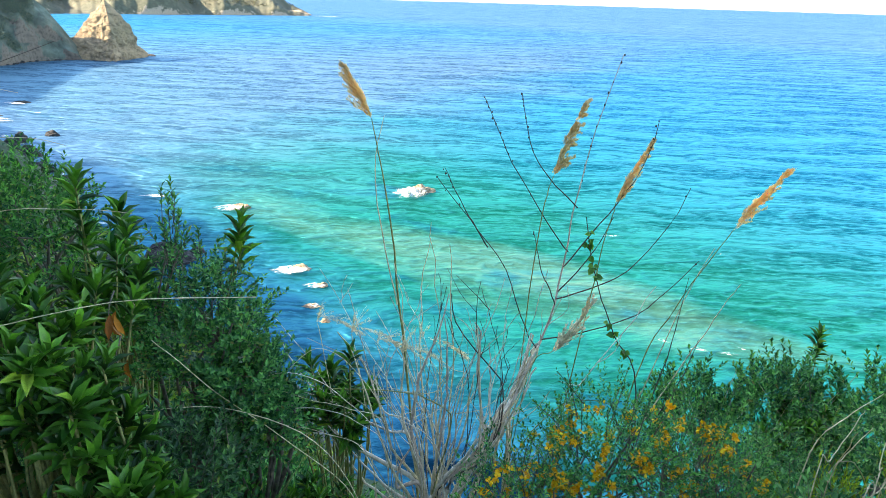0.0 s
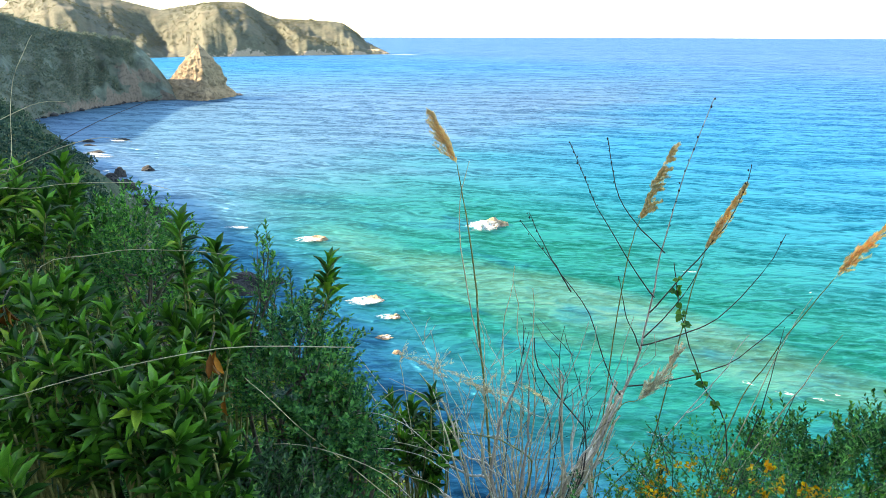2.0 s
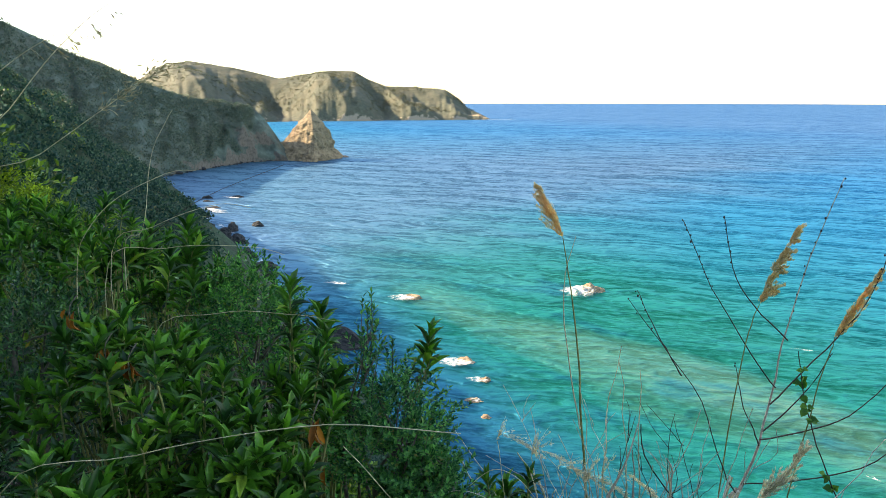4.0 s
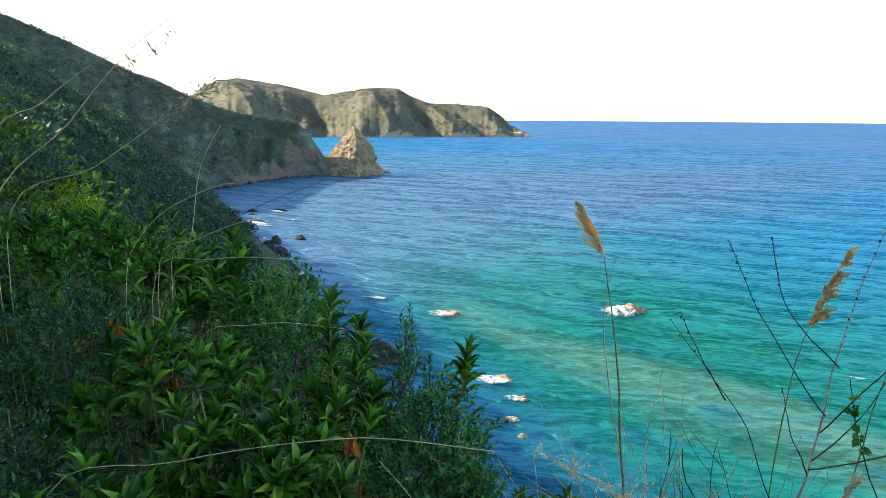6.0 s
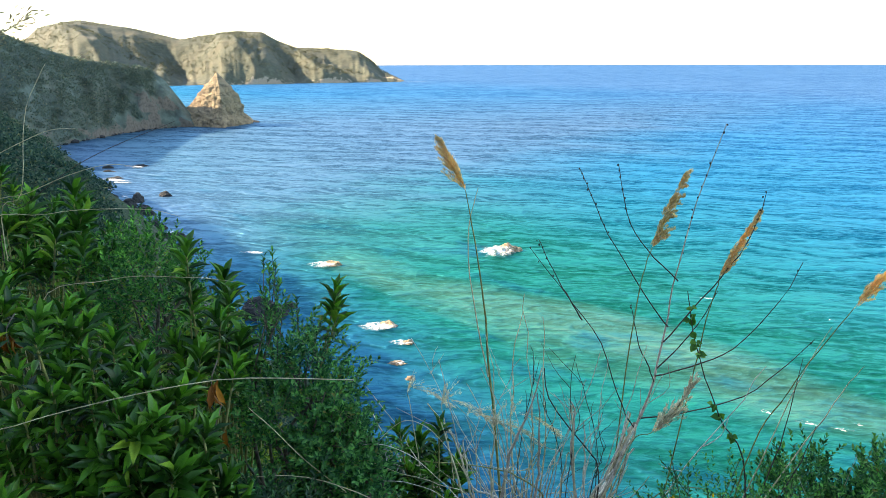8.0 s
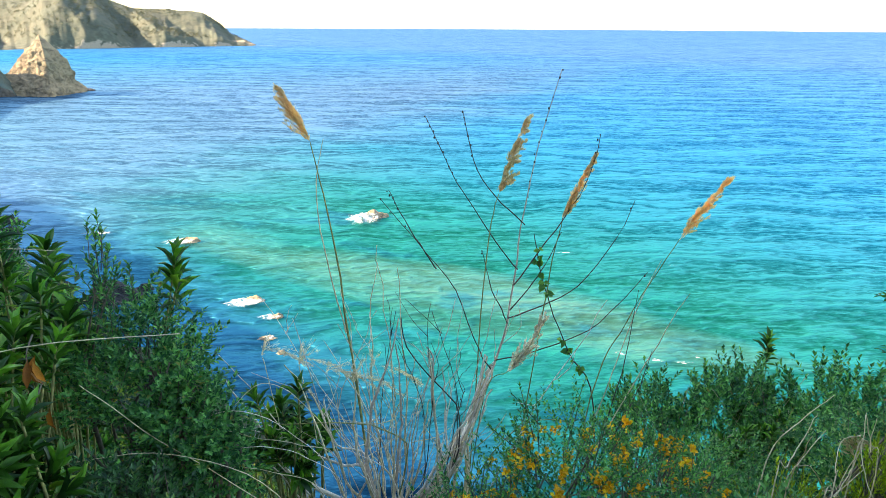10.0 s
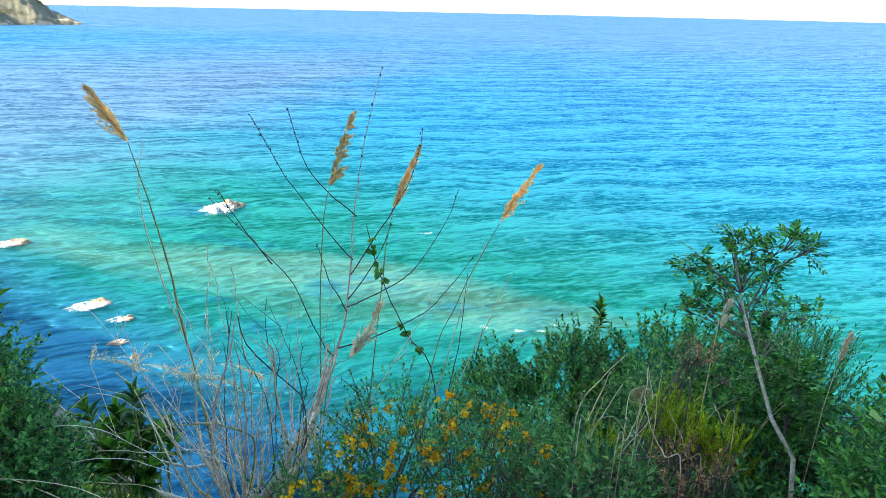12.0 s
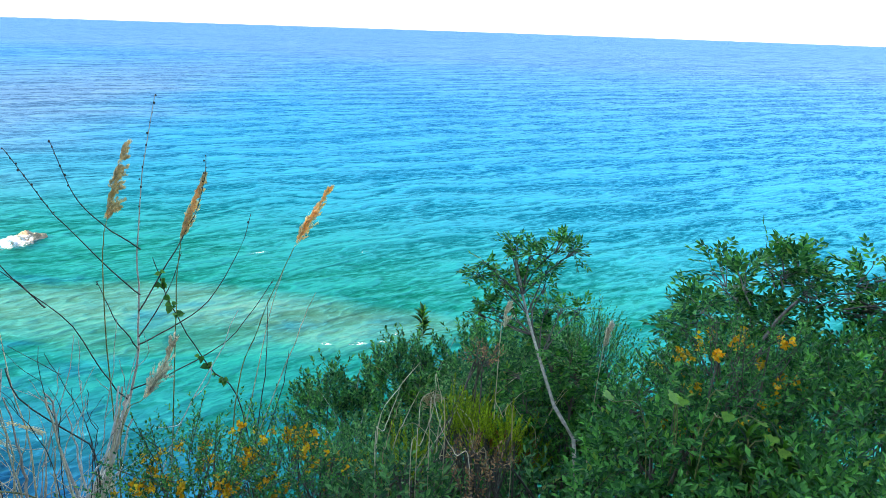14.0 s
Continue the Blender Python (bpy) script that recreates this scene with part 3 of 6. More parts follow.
def twig_leaves(start, way, length, count, leaf, wide, spread, shape, r=rng):
    """Leaves set round a bundle of twigs: arrays of starts and ways; spread: how far a leaf stands off its twig."""
    n = len(start)
    w = unit(way)
    s = np.repeat(np.linspace(0.12, 1, count)[None], n, 0) + r.uniform(-0.04, 0.04, (n, count))
    p = start[:, None] + w[:, None] * (s * np.broadcast_to(length, n)[:, None])[..., None]
    ref = unit(r.normal(size=(n, 3)))
    a = unit(np.cross(w, ref))
    b = np.cross(w, a)
    ang = (np.arange(count) * 2.4)[None] + r.uniform(0, 6.28, (n, 1))
    radial = np.cos(ang)[..., None] * a[:, None] + np.sin(ang)[..., None] * b[:, None]
    sp = spread * (1.15 - 0.6 * s)[..., None]
    d = w[:, None] * np.cos(sp) + radial * np.sin(sp) + r.normal(0, 0.12, (n, count, 3))
    up = unit(w[:, None] * 0.8 + np.array([0, 0, 0.7]) - radial * 0.2)
    size = r.uniform(0.7, 1.12, (n * count))
    return leaves(p.reshape(-1, 3), d.reshape(-1, 3), up.reshape(-1, 3), leaf * size, wide * size, shape)


def crown_points(n, radii, seed, low=-0.35, deep=0.5):
    """Places in a lumpy crown, thicker towards its outside, and the outward way at each."""
    r = np.random.default_rng(seed)
    d = unit(r.normal(size=(n * 2, 3)))
    d = d[d[:, 2] > low][:n]
    lump = np.array([0.80 + 0.42 * noise.noise(Vector(x) * 2.1 + Vector((seed * 3.1, 0, 0))) + 0.18 * noise.noise(Vector(x) * 5 + Vector((0, seed * 1.7, 0))) for x in d])
    q = deep + (1 - deep) * r.random(len(d)) ** 0.6
    return d * np.array(radii) * (lump * q)[:, None], d


def limbs(foot, tips, r0, r1, seed, sag=0.12):
    r = np.random.default_rng(seed)
    out = []
    for tip in tips:
        m = foot + (tip - foot) * 0.5 + r.normal(0, 0.10, 3) * np.linalg.norm(tip - foot) + np.array([0, 0, sag * np.linalg.norm(tip - foot)])
        v, f, _ = tube([foot + r.normal(0, 0.02, 3), m, tip], r0 * r.uniform(0.6, 1), r1, 5, 6)
        out.append((v, f))
    return out


def shrub(name, label, category, centre, radii, foot_z, leaf_mat, bark, seed, twigs, per_twig, twig_len, leaf, wide, spread=0.9, shape=LEAF_SMALL, low=-0.45, deep=0.45, rise=0.6, n_limbs=14, dense=False, group=""):
    """A shrub: limbs from its foot, twigs at the crown's outside, and leaves along the twigs."""
    c = np.array(centre, float)
    base = np.array([c[0], c[1], foot_z])
    thing = holder(name, tuple(base))
    tagged(thing, label, category, group)
    r = np.random.default_rng(seed + 100)
    p, d = crown_points(twigs, radii, seed, low, deep)
    p = p + (c - base)
    way = unit(d * 0.7 + np.array([0, 0, rise]) + r.normal(0, 0.35, p.shape))
    tl = twig_len * r.uniform(0.6, 1.2, len(p))
    part("foliage", mesh_from("foliage", *twig_leaves(p, way, tl, per_twig, leaf, wide, spread, shape, r), leaf_mat), thing)
    pick = r.choice(len(p), min(n_limbs, len(p)), False)
    wood = limbs(np.zeros(3), p[pick], 0.012 + 0.012 * max(radii), 0.003, seed)
    for k in r.choice(len(p), min(len(p), 70), False):
        wood.append(tube([p[k] - way[k] * 0.06, p[k] + way[k] * tl[k]], 0.0022, 0.001, 3, 2)[:2])
    wood_part = part("branch", mesh_from("branch", *join(wood), bark, True), thing)
    if dense:
        wood_part["kind"] = "stuff"
    return thing


BROAD_VARIANTS = []
for k in range(3):
    v, f = leaves(np.zeros((1, 3)), np.array([(0, 1.0, 0)]), np.array([(0, 0, 1.0)]), 1.0, (0.28, 0.33, 0.25)[k], LEAF_LONG)
    v[:, 2] -= (0.06, 0.14, -0.03)[k] * v[:, 1] ** 2
    v[:, 0] += (0.03, -0.04, 0.0)[k] * v[:, 1] ** 2
    BROAD_VARIANTS.append(mesh_from("broad_leaf", v, f, LEAF_BROAD, True))


def shoot_leaves(tip, way, count, leaf, r):
    """Starts, ways, upper sides and lengths of the leaves on one upright shoot: close whorls that open outwards and hang lower down."""
    w = unit(way)
    a = unit(np.cross(w, unit(r.normal(size=3))))
    b = np.cross(w, a)
    rows = []
    for i in range(count):
        s = i / (count - 1)
        ang = i * 2.4 + r.uniform(-0.3, 0.3)
        radial = math.cos(ang) * a + math.sin(ang) * b
        open_ = 1.28 - 1.0 * s + r.uniform(-0.15, 0.15)
        p = tip - w * leaf * 1.25 * (1 - s)
        d = w * math.cos(open_) + radial * math.sin(open_)
        rows.append((p, d, unit(w * math.sin(open_) - radial * math.cos(open_) + 1e-6), leaf * (0.62 + 0.5 * math.sin(math.pi * (0.25 + 0.65 * (1 - s)))) * r.uniform(0.85, 1.1)))
    return rows


def leaf_pose(p, d, up, length):
    d = Vector(d).normalized()
    s = d.cross(Vector(up)).normalized()
    t = s.cross(d)
    m = Matrix((s, d, t)).transposed().to_4x4()
    return Matrix.Translation(Vector(p)) @ m @ Matrix.Diagonal((length, length, length, 1))


def broad_shrub(label, centre, radii, foot_z, seed, shoots, leaf=0.10, singles=160, extra_tips=(), rusty=0, count=17):
    """A broad-leaved shrub of upright shoots. The outermost shoots carry leaves of their own, the inner ones share a mesh."""
    c = np.array(centre, float)
    base = np.array([c[0], c[1], foot_z])
    thing = holder("broad_leaved_shrub", tuple(base))
    tagged(thing, label, "shrub", "broad-leaved shrubs on the slope")
    r = np.random.default_rng(seed)
    p, d = crown_points(shoots, radii, seed, -0.4, 0.45)
    tips = [(q + c - base, unit(e * 0.5 + np.array([0, 0, 0.9]) + r.normal(0, 0.25, 3))) for q, e in zip(p, d)]
    tips.sort(key=lambda x: -(x[0][2] - 0.4 * x[0][1]))
    tips = [(np.array(q) - base, unit(np.array(w, float))) for q, w in extra_tips] + tips
    wood, rest, made = [], [], 0
    for q, w in tips:
        rows = shoot_leaves(q, w, count, leaf * r.uniform(0.8, 1.1), r)
        foot = np.array([q[0] * 0.45, q[1] * 0.45, max(0.0, q[2] * 0.15)])
        stem = tube([foot, foot + (q - foot) * 0.55 + r.normal(0, 0.03, 3) - np.array([0, 0, 0.02]), q - w * 0.05, q], 0.007, 0.0025, 5, 7)[:2]
        if made >= singles:
            wood.append(stem)
            rest += rows
            continue
        shoot = part("shoot", mesh_from("shoot", *stem, STALK_GREEN, True), thing)
        for row in rows:
            ob = new("leaf", BROAD_VARIANTS[int(r.integers(3))])
            ob.parent = shoot
            ob.matrix_basis = leaf_pose(*row)
            made += 1
    if rest:
        P, D, U, L = (np.array([row[k] for row in rest]) for k in range(4))
        part("foliage", mesh_from("foliage", *leaves(P, D, U, L, L * 0.28, LEAF_LONG), LEAF_BROAD, True), thing)
    if wood:
        part("branch", mesh_from("branch", *join(wood), STALK_GREEN, True), thing)
    return thing


# ---- shrubs beside the viewpoint ----
def G(x, y):
    return ground(x, y) - 0.02


B1 = "bright green broad-leaved shrub on the shaded slope"
broad_shrub(B1, (-1.42, 1.86, 38.84), (0.50, 0.36, 0.42), G(-1.42, 1.86), 11, 70, singles=280)
broad_shrub(B1, (-2.07, 2.10, 38.92), (0.52, 0.40, 0.40), G(-2.07, 2.1), 12, 55, singles=240)
broad_shrub("green broad-leaved shrub in deep shade", (-1.62, 1.30, 38.78), (0.42, 0.30, 0.34), G(-1.62, 1.3), 13, 36, 0.105, 160)
broad_shrub("broad-leaved shrub with tall leafy tips", (-1.52, 2.75, 38.66), (0.34, 0.3, 0.28), G(-1.52, 2.75), 14, 24, 0.118, 240,
            [((-0.90, 2.74, 39.04), (0.15, 0, 1)), ((-0.91, 2.75, 38.93), (0.1, 0, 1)), ((-1.66, 3.2, 38.93), (0.2, 0, 1)), ((-1.64, 3.18, 38.82), (0.3, 0, 1)), ((-1.545, 2.66, 39.24), (0.15, 0, 1)), ((-1.58, 2.68, 39.10), (-0.2, 0, 1)), ((-1.55, 2.67, 38.98), (0.3, 0, 1)), ((-1.35, 2.5, 38.99), (-0.2, 0, 1)), ((-1.28, 2.55, 38.86), (0.3, 0, 1))])
broad_shrub(B1, (-1.18, 1.72, 38.70), (0.30, 0.25, 0.36), G(-1.18, 1.72), 15, 40, singles=200)
broad_shrub(B1, (-3.0, 3.3, 39.0), (0.75, 0.6, 0.4), G(-3.0, 3.3), 16, 50, 0.12, 120)
broad_shrub(B1, (-4.3, 4.2, 38.9), (0.9, 0.7, 0.45), G(-4.3, 4.2), 17, 60, 0.12, 60)
slope_shrub = broad_shrub(B1, (-3.9, 2.7, G(-3.9, 2.7) + 0.34), (0.7, 0.55, 0.40), G(-3.9, 2.7), 171, 46, 0.125, 40)
for x, y, size, turn in [(-5.2, 3.7, 1.1, 40), (-5.6, 5.6, 1.15, 160), (-3.7, 5.4, 1.0, 250), (-7.2, 5.6, 1.3, 95), (-6.2, 7.4, 1.2, 310), (-8.6, 7.6, 1.4, 200), (-4.6, 7.2, 1.1, 20), (-2.6, 4.7, 0.9, 130), (-9.5, 10.2, 1.5, 70), (-6.6, 9.6, 1.3, 280)]:
    copy_thing(slope_shrub, Matrix.Translation((x, y, G(x, y))) @ Euler((0, 0, radians(turn))).to_matrix().to_4x4() @ Matrix.Diagonal((size, size, size, 1)))
broad_shrub("low broad-leaved shrub below the viewpoint", (-0.54, 2.98, 37.98), (0.24, 0.2, 0.26), G(-0.54, 2.98), 18, 16, 0.10, 240)
broad_shrub("low broad-leaved shrub below the viewpoint", (-0.95, 1.55, 38.5), (0.34, 0.22, 0.2), G(-0.95, 1.55), 19, 26, 0.10, 160)

broad_shrub("grey-green leafy shrub beside the dead stalks", (-0.52, 2.32, 37.86), (0.22, 0.2, 0.20), G(-0.52, 2.32), 120, 24, 0.075, 200)
LOW = "low green leafy undergrowth above the drop"
broad_shrub("bright leafy shrub below the dead stalks", (-0.45, 2.68, 38.06), (0.17, 0.14, 0.24), G(-0.45, 2.68), 20, 11, 0.085, 187, [((-0.42, 2.70, 38.42), (0.1, 0, 1)), ((-0.62, 2.72, 38.36), (-0.2, 0, 1))])
shrub("myrtle_shrub", "pale green leafy shrub above the drop", "shrub", (1.80, 1.62, 38.08), (0.36, 0.24, 0.22), G(1.80, 1.62), LEAF_GREY, BARK, 102, 110, 10, 0.13, 0.050, 0.022, 1.0, group="small-leaved shrubs")
shrub("myrtle_shrub", "pale green leafy shrub above the drop", "shrub", (1.30, 1.70, 38.26), (0.30, 0.24, 0.22), G(1.3, 1.7), LEAF_GREY, BARK, 103, 110, 10, 0.12, 0.042, 0.018, 1.0, group="small-leaved shrubs")
broad_shrub(LOW, (2.05, 0.72, 38.72), (0.36, 0.22, 0.24), G(2.05, 0.72), 104, 40, 0.06, 200)
broad_shrub(LOW, (2.45, 3.6, 37.2), (0.5, 0.35, 0.4), G(2.45, 3.6), 105, 40, 0.08, 120)

DARK = dict(per_twig=14, twig_len=0.13, leaf=0.034, wide=0.0155, spread=1.0)
OLIVE = dict(per_twig=17, twig_len=0.14, leaf=0.030, wide=0.0155, spread=1.0, rise=0.5)
shrub("mastic_shrub", "dark dense mastic shrub on the slope", "shrub", (-2.14, 3.25, 38.72), (0.36, 0.32, 0.50), G(-2.14, 3.25), LEAF_DARK, BARK, 21, 420, **DARK, group="small-leaved shrubs")
shrub("myrtle_shrub", "olive-green small-leaved shrub on the slope", "shrub", (-1.05, 2.62, 38.42), (0.30, 0.28, 0.58), G(-1.03, 2.62), LEAF_OLIVE, BARK, 22, 400, **OLIVE, low=-0.15, group="small-leaved shrubs")
shrub("mastic_shrub", "mastic shrub with deep shade put into its leaf colour", "shrub", (-3.2, 2.6, 38.75), (0.60, 0.5, 0.45), G(-3.2, 2.6), LEAF_SHADED, BARK, 23, 480, **DARK, group="small-leaved shrubs")
shrub("mastic_shrub", "mastic shrub with deep shade put into its leaf colour", "shrub", (-1.0, 1.98, 38.20), (0.34, 0.28, 0.30), G(-1.0, 1.98), LEAF_SHADED, BARK, 24, 220, **DARK, low=0.0, group="small-leaved shrubs")
shrub("mastic_shrub", "mastic shrub with deep shade put into its leaf colour", "shrub", (-2.3, 1.35, 38.7), (0.55, 0.35, 0.42), G(-2.3, 1.35), LEAF_SHADED, BARK, 25, 420, **DARK, group="small-leaved shrubs")
shrub("myrtle_shrub", "olive-green small-leaved shrub on the slope", "shrub", (-0.83, 2.46, 38.22), (0.19, 0.20, 0.46), G(-0.83, 2.46), LEAF_OLIVE, BARK, 26, 420, **OLIVE, group="small-leaved shrubs")

shrub("myrtle_shrub", "upright olive sprig standing above the shrubs", "shrub", (-1.14, 2.57, 38.90), (0.055, 0.055, 0.32), G(-1.14, 2.57), LEAF_OLIVE, BARK, 28, 26, 13, 0.13, 0.032, 0.014, 0.9, rise=1.4, n_limbs=2, group="small-leaved shrubs")

# right of the dead stalks
shrub("myrtle_shrub", "upright small-leaved shrub above the drop", "shrub", (2.62, 5.85, 35.75), (0.42, 0.4, 0.85), G(2.62, 5.85), LEAF_OLIVE, BARK, 31, 260, 15, 0.26, 0.062, 0.030, 0.9, rise=0.8, group="small-leaved shrubs")
shrub("myrtle_shrub", "upright small-leaved shrub above the drop", "shrub", (3.35, 5.6, 36.0), (0.62, 0.5, 0.80), G(3.35, 5.6), LEAF_OLIVE, BARK, 32, 380, 15, 0.26, 0.062, 0.030, 0.9, rise=0.8, group="small-leaved shrubs")
shrub("myrtle_shrub", "upright small-leaved shrub above the drop", "shrub", (4.25, 5.2, 36.2), (0.65, 0.5, 0.80), G(4.25, 5.2), LEAF_OLIVE, BARK, 33, 380, 15, 0.26, 0.062, 0.030, 0.9, rise=0.8, group="small-leaved shrubs")
broad_shrub("broad-leaved shrub with one tall leafy tip", (3.75, 5.75, 36.1), (0.45, 0.35, 0.4), G(3.75, 5.75), 34, 22, 0.15, 120, [((3.87, 6.0, 36.86), (0, 0, 1)), ((3.9, 6.0, 36.7), (0.2, 0, 1))])
shrub("myrtle_shrub", "grey-green small-leaved shrub above the drop", "shrub", (2.0, 3.2, 37.05), (0.55, 0.5, 0.62), G(2.0, 3.2), LEAF_GREY, BARK, 35, 520, **OLIVE, group="small-leaved shrubs")
shrub("myrtle_shrub", "grey-green small-leaved shrub above the drop", "shrub", (2.75, 3.4, 37.1), (0.6, 0.5, 0.62), G(2.75, 3.4), LEAF_GREY, BARK, 36, 520, **OLIVE, group="small-leaved shrubs")
shrub("mastic_shrub", "dark mastic shrub beside the small tree", "shrub", (2.62, 2.2, 37.85), (0.45, 0.42, 0.46), G(2.25, 2.0), LEAF_DARK, BARK, 37, 480, **DARK, group="small-leaved shrubs")
shrub("myrtle_shrub", "grey-green wispy shrub above the drop", "shrub", (3.5, 2.95, 37.7), (0.45, 0.4, 0.5), G(3.5, 2.95), LEAF_GREY, BARK, 38, 260, 14, 0.2, 0.026, 0.006, 0.6, rise=1.4, group="small-leaved shrubs")
shrub("mastic_shrub", "low dark shrub under the small tree", "shrub", (1.65, 2.3, 37.60), (0.45, 0.35, 0.34), G(1.65, 2.2), LEAF_OLIVE, BARK, 39, 420, **OLIVE, group="small-leaved shrubs")
shrub("mastic_shrub", "low dark shrub under the small tree", "shrub", (2.05, 1.0, 38.62), (0.5, 0.35, 0.40), G(2.05, 1.0), LEAF_DARK, BARK, 40, 420, **DARK, group="small-leaved shrubs")


shrub("mastic_shrub", "dark shrub at the edge of the viewpoint", "shrub", (2.15, 0.55, 38.62), (0.45, 0.32, 0.38), G(2.15, 0.55), LEAF_DARK, BARK, 41, 420, **DARK, group="small-leaved shrubs")
shrub("mastic_shrub", "dark shrub at the edge of the viewpoint", "shrub", (2.75, 0.85, 38.65), (0.5, 0.4, 0.5), G(2.75, 0.85), LEAF_DARK, BARK, 42, 520, **DARK, group="small-leaved shrubs")
shrub("myrtle_shrub", "leafy shrub filling the slope under the tree", "shrub", (2.90, 1.75, 37.70), (0.45, 0.4, 0.5), G(2.85, 1.8), LEAF_GREY, BARK, 43, 460, **OLIVE, group="small-leaved shrubs")


for k, (x, y, z, a, h) in enumerate([(3.2, 1.6, 37.9, 0.55, 0.6), (3.5, 0.95, 38.3, 0.55, 0.6), (2.7, 2.6, 37.3, 0.6, 0.55), (3.3, 2.5, 37.2, 0.6, 0.6), (3.9, 1.8, 37.6, 0.6, 0.7)]):
    shrub("myrtle_shrub", "leafy green shrub on the drop below the tree", "shrub", (x, y, z), (a, 0.4, h), G(x, y), (LEAF_DARK, LEAF_OLIVE)[k % 2], BARK, 44 + k, 340, **OLIVE, group="small-leaved shrubs")


shrub("myrtle_shrub", "grey-green leafy shrub behind the small tree", "shrub", (2.88, 2.66, 37.96), (0.30, 0.3, 0.45), G(2.88, 2.66), LEAF_GREY, BARK, 55, 340, **OLIVE, group="small-leaved shrubs")
shrub("myrtle_shrub", "grey-green wispy shrub above the drop", "shrub", (2.86, 2.30, 38.04), (0.30, 0.3, 0.45), G(2.97, 2.22), LEAF_GREY, BARK, 56, 240, 16, 0.22, 0.028, 0.008, 0.6, rise=1.4, group="small-leaved shrubs")
shrub("myrtle_shrub", "grey-green leafy shrub behind the heath", "shrub", (2.38, 2.49, 37.91), (0.4, 0.3, 0.45), G(2.38, 2.49), LEAF_GREY, BARK, 57, 340, **OLIVE, group="small-leaved shrubs")


def pinnate(start, way, up, pairs, length, leaf, wide, r):
    """Feathered leaves: pairs of leaflets along a rib, and one at its end."""
    n = len(start)
    w = unit(way)
    side = unit(np.cross(w, up))
    top = np.cross(side, w)
    out = []
    for i in range(pairs):
        s = 0.25 + 0.72 * i / (pairs - 1)
        p = start + w * (length * s)[:, None] - top * (length * 0.25 * s * s)[:, None]
        for sg in (-1, 1):
            d = unit(w * 0.65 + side * sg * 0.85 - top * 0.15 + r.normal(0, 0.1, (n, 3)))
            out.append(leaves(p, d, top, leaf * r.uniform(0.8, 1.1, n), wide, LEAF_SMALL))
    out.append(leaves(start + w * length[:, None] - top * (length * 0.25)[:, None], w, top, leaf, wide, LEAF_SMALL))
    return join(out)


def feather_crown(name, label, category, foot, trunk, clusters, seed, leaf_mat, n_leaf, leaf=0.036, wide=0.0145, rib=0.085, r0=0.016, bark=BARK, inner=0.0):
    """A small tree or large shrub with feathered leaves: a trunk, boughs to clusters (place, size), leaves round each bough's end."""
    base = np.array(foot, float)
    thing = holder(name, tuple(base))
    tagged(thing, label, category)
    r = np.random.default_rng(seed)
    tv, tf, line = tube([np.array(p) - base for p in trunk], r0, r0 * 0.45, 7, 12)
    part("trunk", mesh_from("trunk", tv, tf, bark, True), thing)
    wood, S, W = [], [], []
    for (x, y, z, size) in clusters:
        c = np.array((x, y, z)) - base
        root = line[int(np.clip(np.argmin(np.linalg.norm(line - c, axis=1)) - 2, 0, len(line) - 1))]
        wood.append(tube([root + (c - root) * inner, root + (c - root) * (0.5 + 0.5 * inner) + r.normal(0, 0.03, 3), c], 0.0045, 0.002, 5, 6)[:2])
        for k in range(7):
            d = unit(r.normal(size=3) + np.array([0, 0, 0.35]) + unit(c - root) * 0.5)
            e = c + d * size * r.uniform(0.6, 1.1)
            wood.append(tube([c - (c - root) * 0.15, c + d * size * 0.4 + r.normal(0, 0.01, 3), e], 0.003, 0.0012, 4, 4)[:2])
            m = max(2, n_leaf // 7)
            s = r.uniform(0.25, 1.0, m)[:, None]
            S.append(c + (e - c) * s)
            W.append(unit(d + r.normal(0, 0.6, (m, 3)) + np.array([0, 0, 0.1])))
    S, W = np.concatenate(S), np.concatenate(W)
    up = unit(np.array([0, 0, 1.0]) + r.normal(0, 0.3, S.shape))
    part("foliage", mesh_from("foliage", *pinnate(S, W, up, 4, rib * r.uniform(0.7, 1.15, len(S)), leaf, wide, r), leaf_mat), thing)
    part("branch", mesh_from("branch", *join(wood), BARK, True), thing)
    return thing


feather_crown("mastic_tree", "small mastic tree with bare pale trunk and dark leaves", "tree", (2.30, 1.62, G(2.30, 1.62)), [(2.30, 1.62, G(2.30, 1.62)), (2.28, 1.70, 38.12), (2.26, 1.86, 38.36), (2.28, 2.05, 38.58), (2.34, 2.26, 38.76), (2.35, 2.37, 38.96)],
              [(2.249, 2.455, 38.905, 0.056), (2.199, 2.498, 38.855, 0.035), (2.343, 2.387, 39.015, 0.042), (2.352, 2.378, 38.925, 0.063), (2.411, 2.327, 38.985, 0.056), (2.471, 2.26, 38.995, 0.042), (2.513, 2.217, 39.055, 0.049), (2.555, 2.166, 39.035, 0.035), (2.471, 2.26, 38.915, 0.049), (2.309, 2.413, 38.825, 0.056),
               (2.385, 2.345, 38.815, 0.049), (2.471, 2.268, 38.815, 0.042), (2.335, 2.387, 38.735, 0.049), (2.258, 2.455, 38.675, 0.035), (2.216, 2.489, 38.625, 0.035), (2.3, 2.421, 38.625, 0.042), (2.487, 2.251, 38.705, 0.042), (2.538, 2.192, 38.705, 0.042), (2.607, 2.115, 38.715, 0.035), (2.42, 2.31, 38.615, 0.056)], 51, LEAF_DARK, 14, 0.034, 0.0145, 0.076, 0.0115, BARK_TREE)
low = np.random.default_rng(63)
